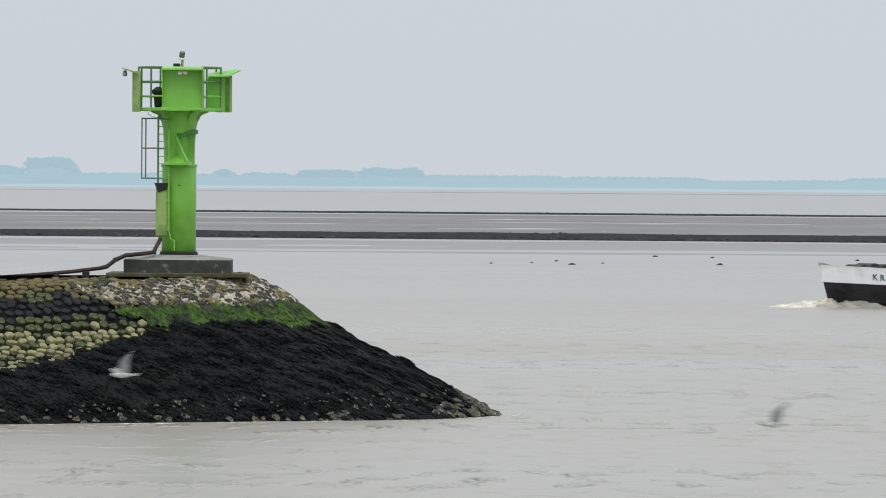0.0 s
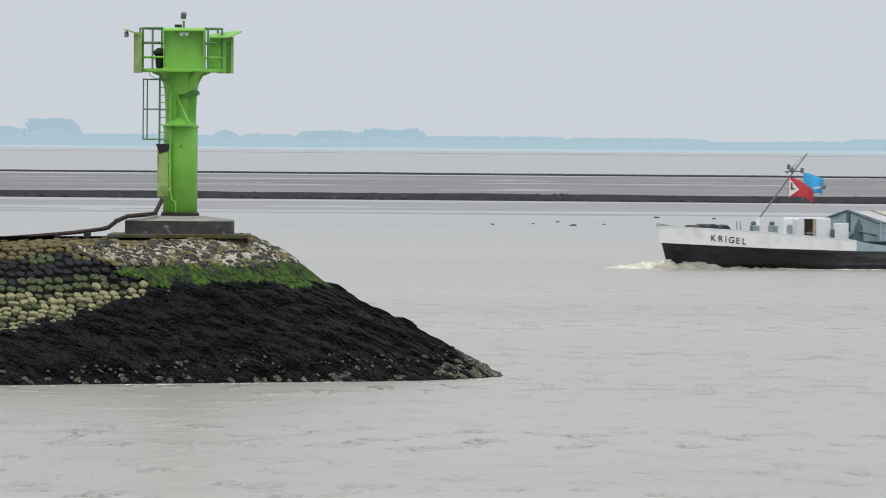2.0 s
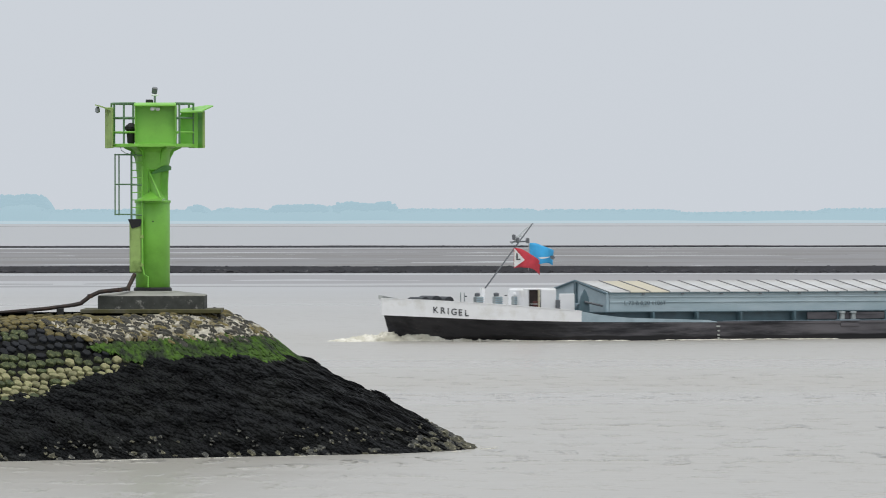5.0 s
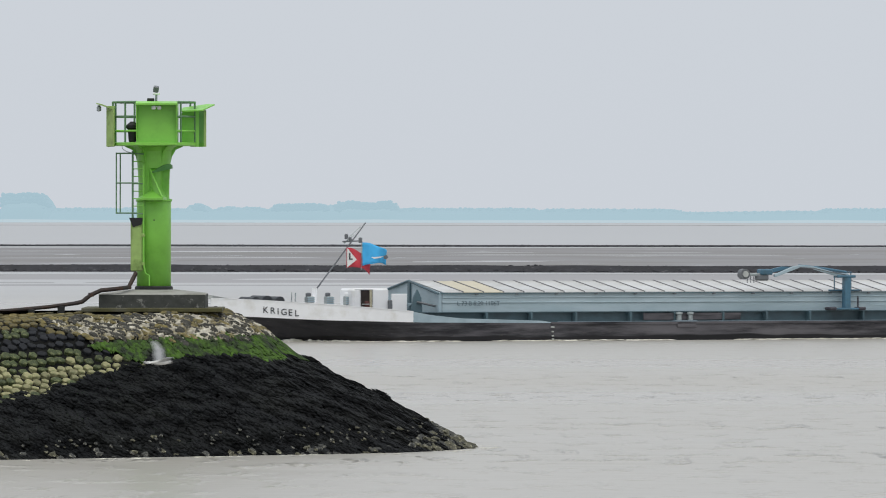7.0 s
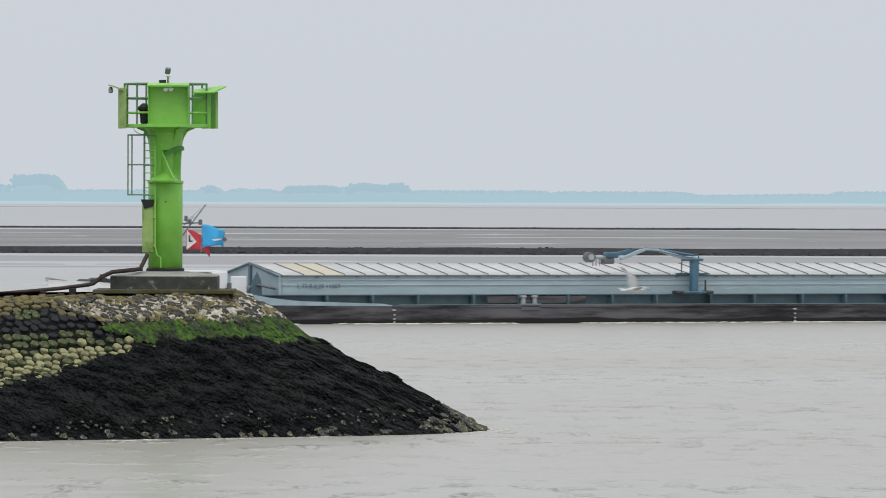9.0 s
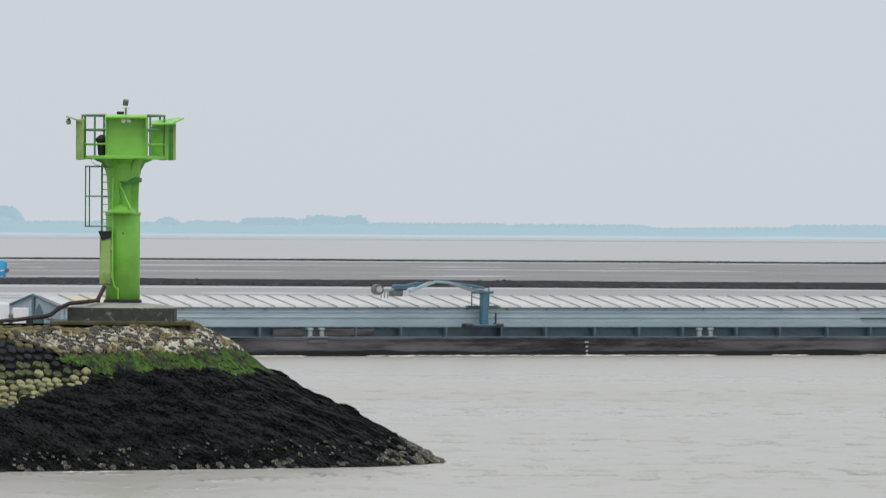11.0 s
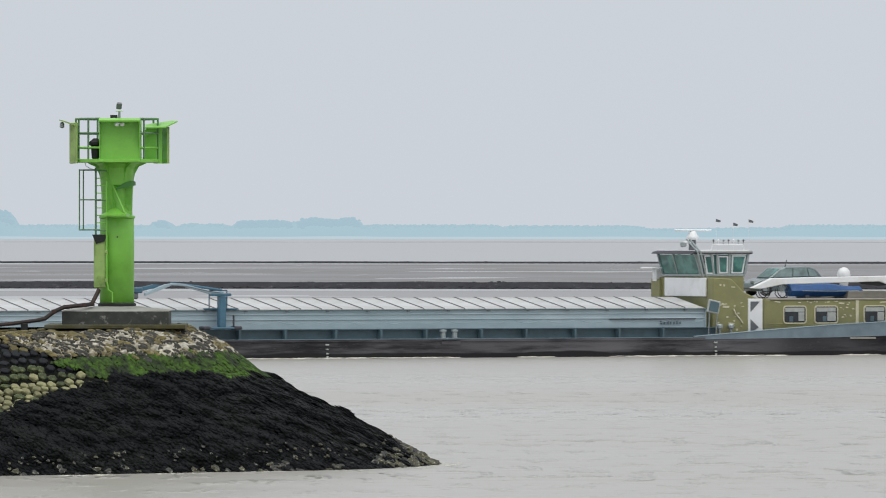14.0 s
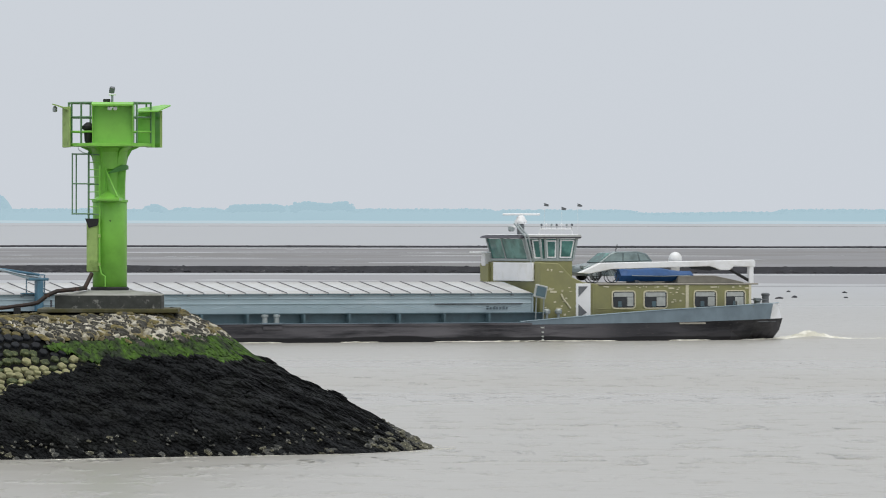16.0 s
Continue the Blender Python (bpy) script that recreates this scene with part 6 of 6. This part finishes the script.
def make_bicycle(x, y, lean):
    bike = thing("bicycle", "dark bicycle leaning on the roof deck", "bicycle", group="bicycles on the roof")
    for wx in (0.0, 1.05):
        pts = [(wx + 0.33 * math.cos(k * math.tau / 18), 0, 0.34 + 0.33 * math.sin(k * math.tau / 18)) for k in range(19)]
        part("wheel", arod(pts, 0.022, 5), BLACK, bike)
        for k in range(4):
            a = k * math.pi / 4
            part("spoke", arod([(wx - 0.32 * math.cos(a), 0, 0.34 - 0.32 * math.sin(a)), (wx + 0.32 * math.cos(a), 0, 0.34 + 0.32 * math.sin(a))], 0.006, 4), GALV, bike)
    part("frame", arod([(0.0, 0, 0.34), (0.42, 0, 0.32), (0.78, 0, 0.82), (0.30, 0, 0.80), (0.42, 0, 0.32)], 0.02, 6), BLACK, bike)
    part("fork", arod([(1.05, 0, 0.34), (0.80, 0, 0.92), (0.72, 0.2, 0.98)], 0.018, 6), GALV, bike)
    part("saddle", abox(0.18, -0.07, 0.86, 0.42, 0.07, 0.92, 0.02), BLACK, bike)
    return ride(bike, pose(x, y, 2.745, lean, 0, 0))


make_car()
make_boat()
make_bicycle(61.2, -1.9, 12)
make_bicycle(61.5, -1.7, -8)


# ---- foam about the hull ----
def make_foam():
    rnd = random.Random(21)
    blobs = [raw(stone_mesh("froth", 90 + i, FOAM, 0.6, 2, 0.45)) for i in range(5)]
    def crest_sheet(name, label, x0, x1, nx, width, ny, high, mid, base=lambda x: 0.0, material=FOAM):
        """A ridge of broken water: a ragged sheet, high along its middle line, sunk at its rim."""
        v, f = [], []
        for i in range(nx + 1):
            x = x0 + (x1 - x0) * i / nx
            for j in range(ny + 1):
                q = 2 * j / ny - 1
                k = Vector((x * 1.7, q * 2.2, 0))
                rag = 0.65 + 0.8 * noise.noise(k) + 0.5 * noise.noise(k * 2.9) + 0.25 * noise.noise(k * 7)
                v.append((x + 0.12 * noise.noise(k * 3), mid(x) + q * width(x) + 0.1 * noise.noise(k * 2.3), (base(x) * max(0.0, 1 - 0.9 * q * q) if base(x) > 0.03 else 0.0) + high(x) * max(0.0, 1 - abs(q) ** 1.6) * rag - 0.05))
        w = ny + 1
        f = [(i * w + j, i * w + j + 1, (i + 1) * w + j + 1, (i + 1) * w + j) for i in range(nx) for j in range(ny)]
        me = bpy.data.meshes.new(name)
        me.from_pydata(v, [], f)
        me.materials.append(material)
        me.polygons.foreach_set("use_smooth", [True] * len(f))
        ride(tagged(new(name, me), label, "bow wave" if "bow" in name else "wake"))

    def bow_high(x):
        return 0.22 * math.exp(-((x - 0.3) / 1.5) ** 2) + 0.17 * math.exp(-((x + 1.6) / 1.1) ** 2) + 0.26 * math.exp(-((x - 3.0) / 2.6) ** 2)

    for s in (-1, 1):
        crest_sheet("bow_wave", "white foaming bow wave curling at the stem", -3.6, 10.0, 150, lambda x: 0.26 + 0.12 * max(0.0, -x), 14, bow_high,
                    lambda x: s * (half(max(x, 0.1), True) + 0.15 if x > 0.9 else 0.2 + 0.22 * max(0.0, -x)), lambda x: 0.20 * math.exp(-((x - 0.4) / 1.6) ** 2))
    def hump(x):
        return 0.17 * math.exp(-((x - LEN - 1.9) / 0.9) ** 2) + 0.11 * math.exp(-((x - LEN - 1.7) / 2.2) ** 2)

    crest_sheet("stern_swell", "grey-brown water heaped up behind the stern", LEN - 2.0, LEN + 6.0, 60, lambda x: 1.7, 16, lambda x: 0.04, lambda x: -1.0, lambda x: 0.75 * hump(x), WATER)
    crest_sheet("stern_wake", "foamy crest of the wake behind the stern", LEN - 0.3, LEN + 7.0, 110, lambda x: 0.55 + 0.05 * (x - LEN), 12,
                lambda x: 0.12 * math.exp(-((x - LEN - 2.0) / 0.8) ** 2) + 0.085, lambda x: -1.35, hump)
    line = Heap()
    for _ in range(1300):
        x = rnd.uniform(2, LEN)
        if noise.noise(Vector((x * 0.23, 3, 0))) < -0.05 and x > 10:
            continue
        s = rnd.uniform(0.07, 0.2)
        v, f = rnd.choice(blobs)
        line.add(v * (s * 5, s * 2.2, s * 0.55) + (x, -half(x, True) - rnd.uniform(0.05, 0.35), 0.01), f)
    ride(tagged(line.done("side_foam", FOAM, None, True), "thin white foam line along the hull", "foam", kind="stuff"))


make_foam()


# ---- gulls ----
GULLS = []


def make_gull(scale=1.0):
    g = thing("gull", "white gull with grey wings in low flight", "gull", group="gulls over the water")
    bm = bmesh.new()
    prof = ((-0.24, 0.012), (-0.15, 0.04), (0.0, 0.075), (0.10, 0.07), (0.17, 0.045), (0.22, 0.048), (0.26, 0.03), (0.28, 0.012))
    rings = [[bm.verts.new((x, r * math.cos(k * math.tau / 10), r * 0.9 * math.sin(k * math.tau / 10))) for k in range(10)] for x, r in prof]
    for a, b in zip(rings, rings[1:]):
        for k in range(10):
            bm.faces.new((a[k], a[(k + 1) % 10], b[(k + 1) % 10], b[k]))
    bm.faces.new(rings[0][::-1])
    bm.faces.new(rings[-1])
    part("body", bm, GULL_WHITE, g, "white plumage", smooth=True)
    part("tail", prism([(-0.20, -0.03), (-0.20, 0.03), (-0.36, 0.08), (-0.36, -0.08)], "z", -0.006, 0.008), GULL_WHITE, g)
    part("beak", arod([(0.27, 0, -0.005), (0.33, 0, -0.015)], 0.012, 6, 0.004), DARK, g)
    wings = []
    for s in (-1, 1):
        bm = bmesh.new()
        rows = []
        for y, lead, trail, z in ((0.0, 0.11, -0.10, 0.0), (0.14, 0.14, -0.10, 0.03), (0.27, 0.15, -0.07, 0.05), (0.40, 0.10, -0.05, 0.035), (0.52, 0.04, -0.04, 0.0), (0.60, -0.03, -0.06, -0.04)):
            rows.append([bm.verts.new((lead, s * y, z - 0.006)), bm.verts.new(((lead + trail) / 2 + 0.02, s * y, z + 0.012)), bm.verts.new((trail, s * y, z - 0.01)), bm.verts.new(((lead + trail) / 2, s * y, z - 0.008))])
        for a, b in zip(rows, rows[1:]):
            for k in range(4):
                bm.faces.new((a[k], a[(k + 1) % 4], b[(k + 1) % 4], b[k]))
        bm.faces.new(rows[0])
        bm.faces.new(rows[-1][::-1])
        bmesh.ops.recalc_face_normals(bm, faces=bm.faces)
        wing = part("wing", bm, GULL_GREY, g, "grey wing")
        wing.matrix_basis = pose(0, s * 0.05, 0.03)
        part("wing_tip", prism([(0.05, s * 0.52), (-0.035, s * 0.53), (-0.10, s * 0.68), (-0.03, s * 0.61)], "z", -0.03, -0.016), BLACK, wing, "black wing tip")
        wings.append((wing, s))
    GULLS.append((g, wings))
    return g


for _ in range(5):
    make_gull()
FLIGHTS = [
    (186, [(0, -2.193, -1.365), (0.1, -2.601, -1.356), (0.2, -3.001, -1.348)], 2.0),
    (180, [(0, 2.286, -1.673), (0.1, 1.792, -1.621), (0.2, 1.419, -1.599), (0.3, 0.883, -1.692), (0.4, 0.521, -1.643), (0.5, 0.031, -1.666), (0.6, -0.357, -1.711), (0.7, -0.805, -1.631), (0.8, -1.182, -1.72)], 0.5),
    (430, [(3.3, 2.219, 0.401), (3.4, 1.843, 0.397), (3.5, 1.501, 0.416), (3.6, 1.211, 0.412), (3.7, 0.817, 0.405), (3.8, 0.438, 0.42), (3.9, 0.075, 0.421), (4, -0.211, 0.422), (4.1, -0.582, 0.428), (4.2, -0.938, 0.427)], 1.2),
    (196, [(6.7, -2.686, -1.032), (6.8, -2.485, -1.001), (6.9, -2.136, -1.07), (7, -1.775, -1.038), (7.1, -1.488, -1.021), (7.2, -1.208, -1.025), (7.3, -0.889, -0.998), (7.4, -0.543, -1.009), (7.5, -0.26, -0.934), (7.6, 0.044, -0.901), (7.7, 0.379, -0.914), (7.8, 0.64, -0.865), (8, 1.228, -0.853), (8.2, 1.868, -0.765), (8.4, 2.384, -0.686), (8.6, 3, -0.69)], 6.1),
    (192, [(7.3, -2.722, -0.865), (7.4, -2.408, -0.87), (7.5, -2.156, -0.836), (7.6, -1.884, -0.835), (7.7, -1.666, -0.817), (8, -0.918, -0.726), (8.2, -0.437, -0.686), (8.4, 0.037, -0.715), (8.6, 0.437, -0.672)], 0.0),
]


def gull_rows(depth, seen, beat=3.2):
    """Rows of a flight from bearings (degrees right, degrees up) seen at times, at one depth, carried on in a straight line before and after."""
    t = [a for a, _, _ in seen]
    xs = [depth * math.tan(radians(b)) for _, b, _ in seen]
    zs = [EYE + depth * math.tan(radians(c)) for _, _, c in seen]
    t0, t1 = t[0], t[-1]
    vx = (xs[-1] - xs[0]) / (t1 - t0)
    heading = 0 if vx > 0 else 180
    rows = []
    for i in range(161):
        q = i / 10
        if q < t0:
            x, z = xs[0] + vx * (q - t0), zs[0] + 0.15 * (t0 - q)
        elif q > t1:
            x, z = xs[-1] + vx * (q - t1), zs[-1] + 0.15 * (q - t1)
        else:
            x, z = float(np.interp(q, t, xs)), float(np.interp(q, t, zs))
        rows.append((q, pose(x, depth, z, 0, 0, heading + 28) @ pose(0, 0, 0, 22, 0, 0)))
    return rows


def motions():
    for ob, local in RIDERS:
        walk(ob, [(t, ship_at(t) @ local) for t in SHIP_T])
    for flag, x, phase in FLAGS:
        walk(flag, [(t, pose(x, -0.1, 0, 0, 0, 9 * math.sin(t * 7.0 + phase)) @ pose(-x, 0.1, 0)) for t in SHIP_T])
    for (g, wings), (depth, seen, phase) in zip(GULLS, FLIGHTS):
        walk(g, gull_rows(depth, seen))
        for wing, s in wings:
            walk(wing, [(i / 10, pose(0, s * 0.05, 0.03, s * (8 + 30 * math.sin(i / 10 * math.tau * 2.6 + phase)), 0, 0)) for i in range(161)])


motions()
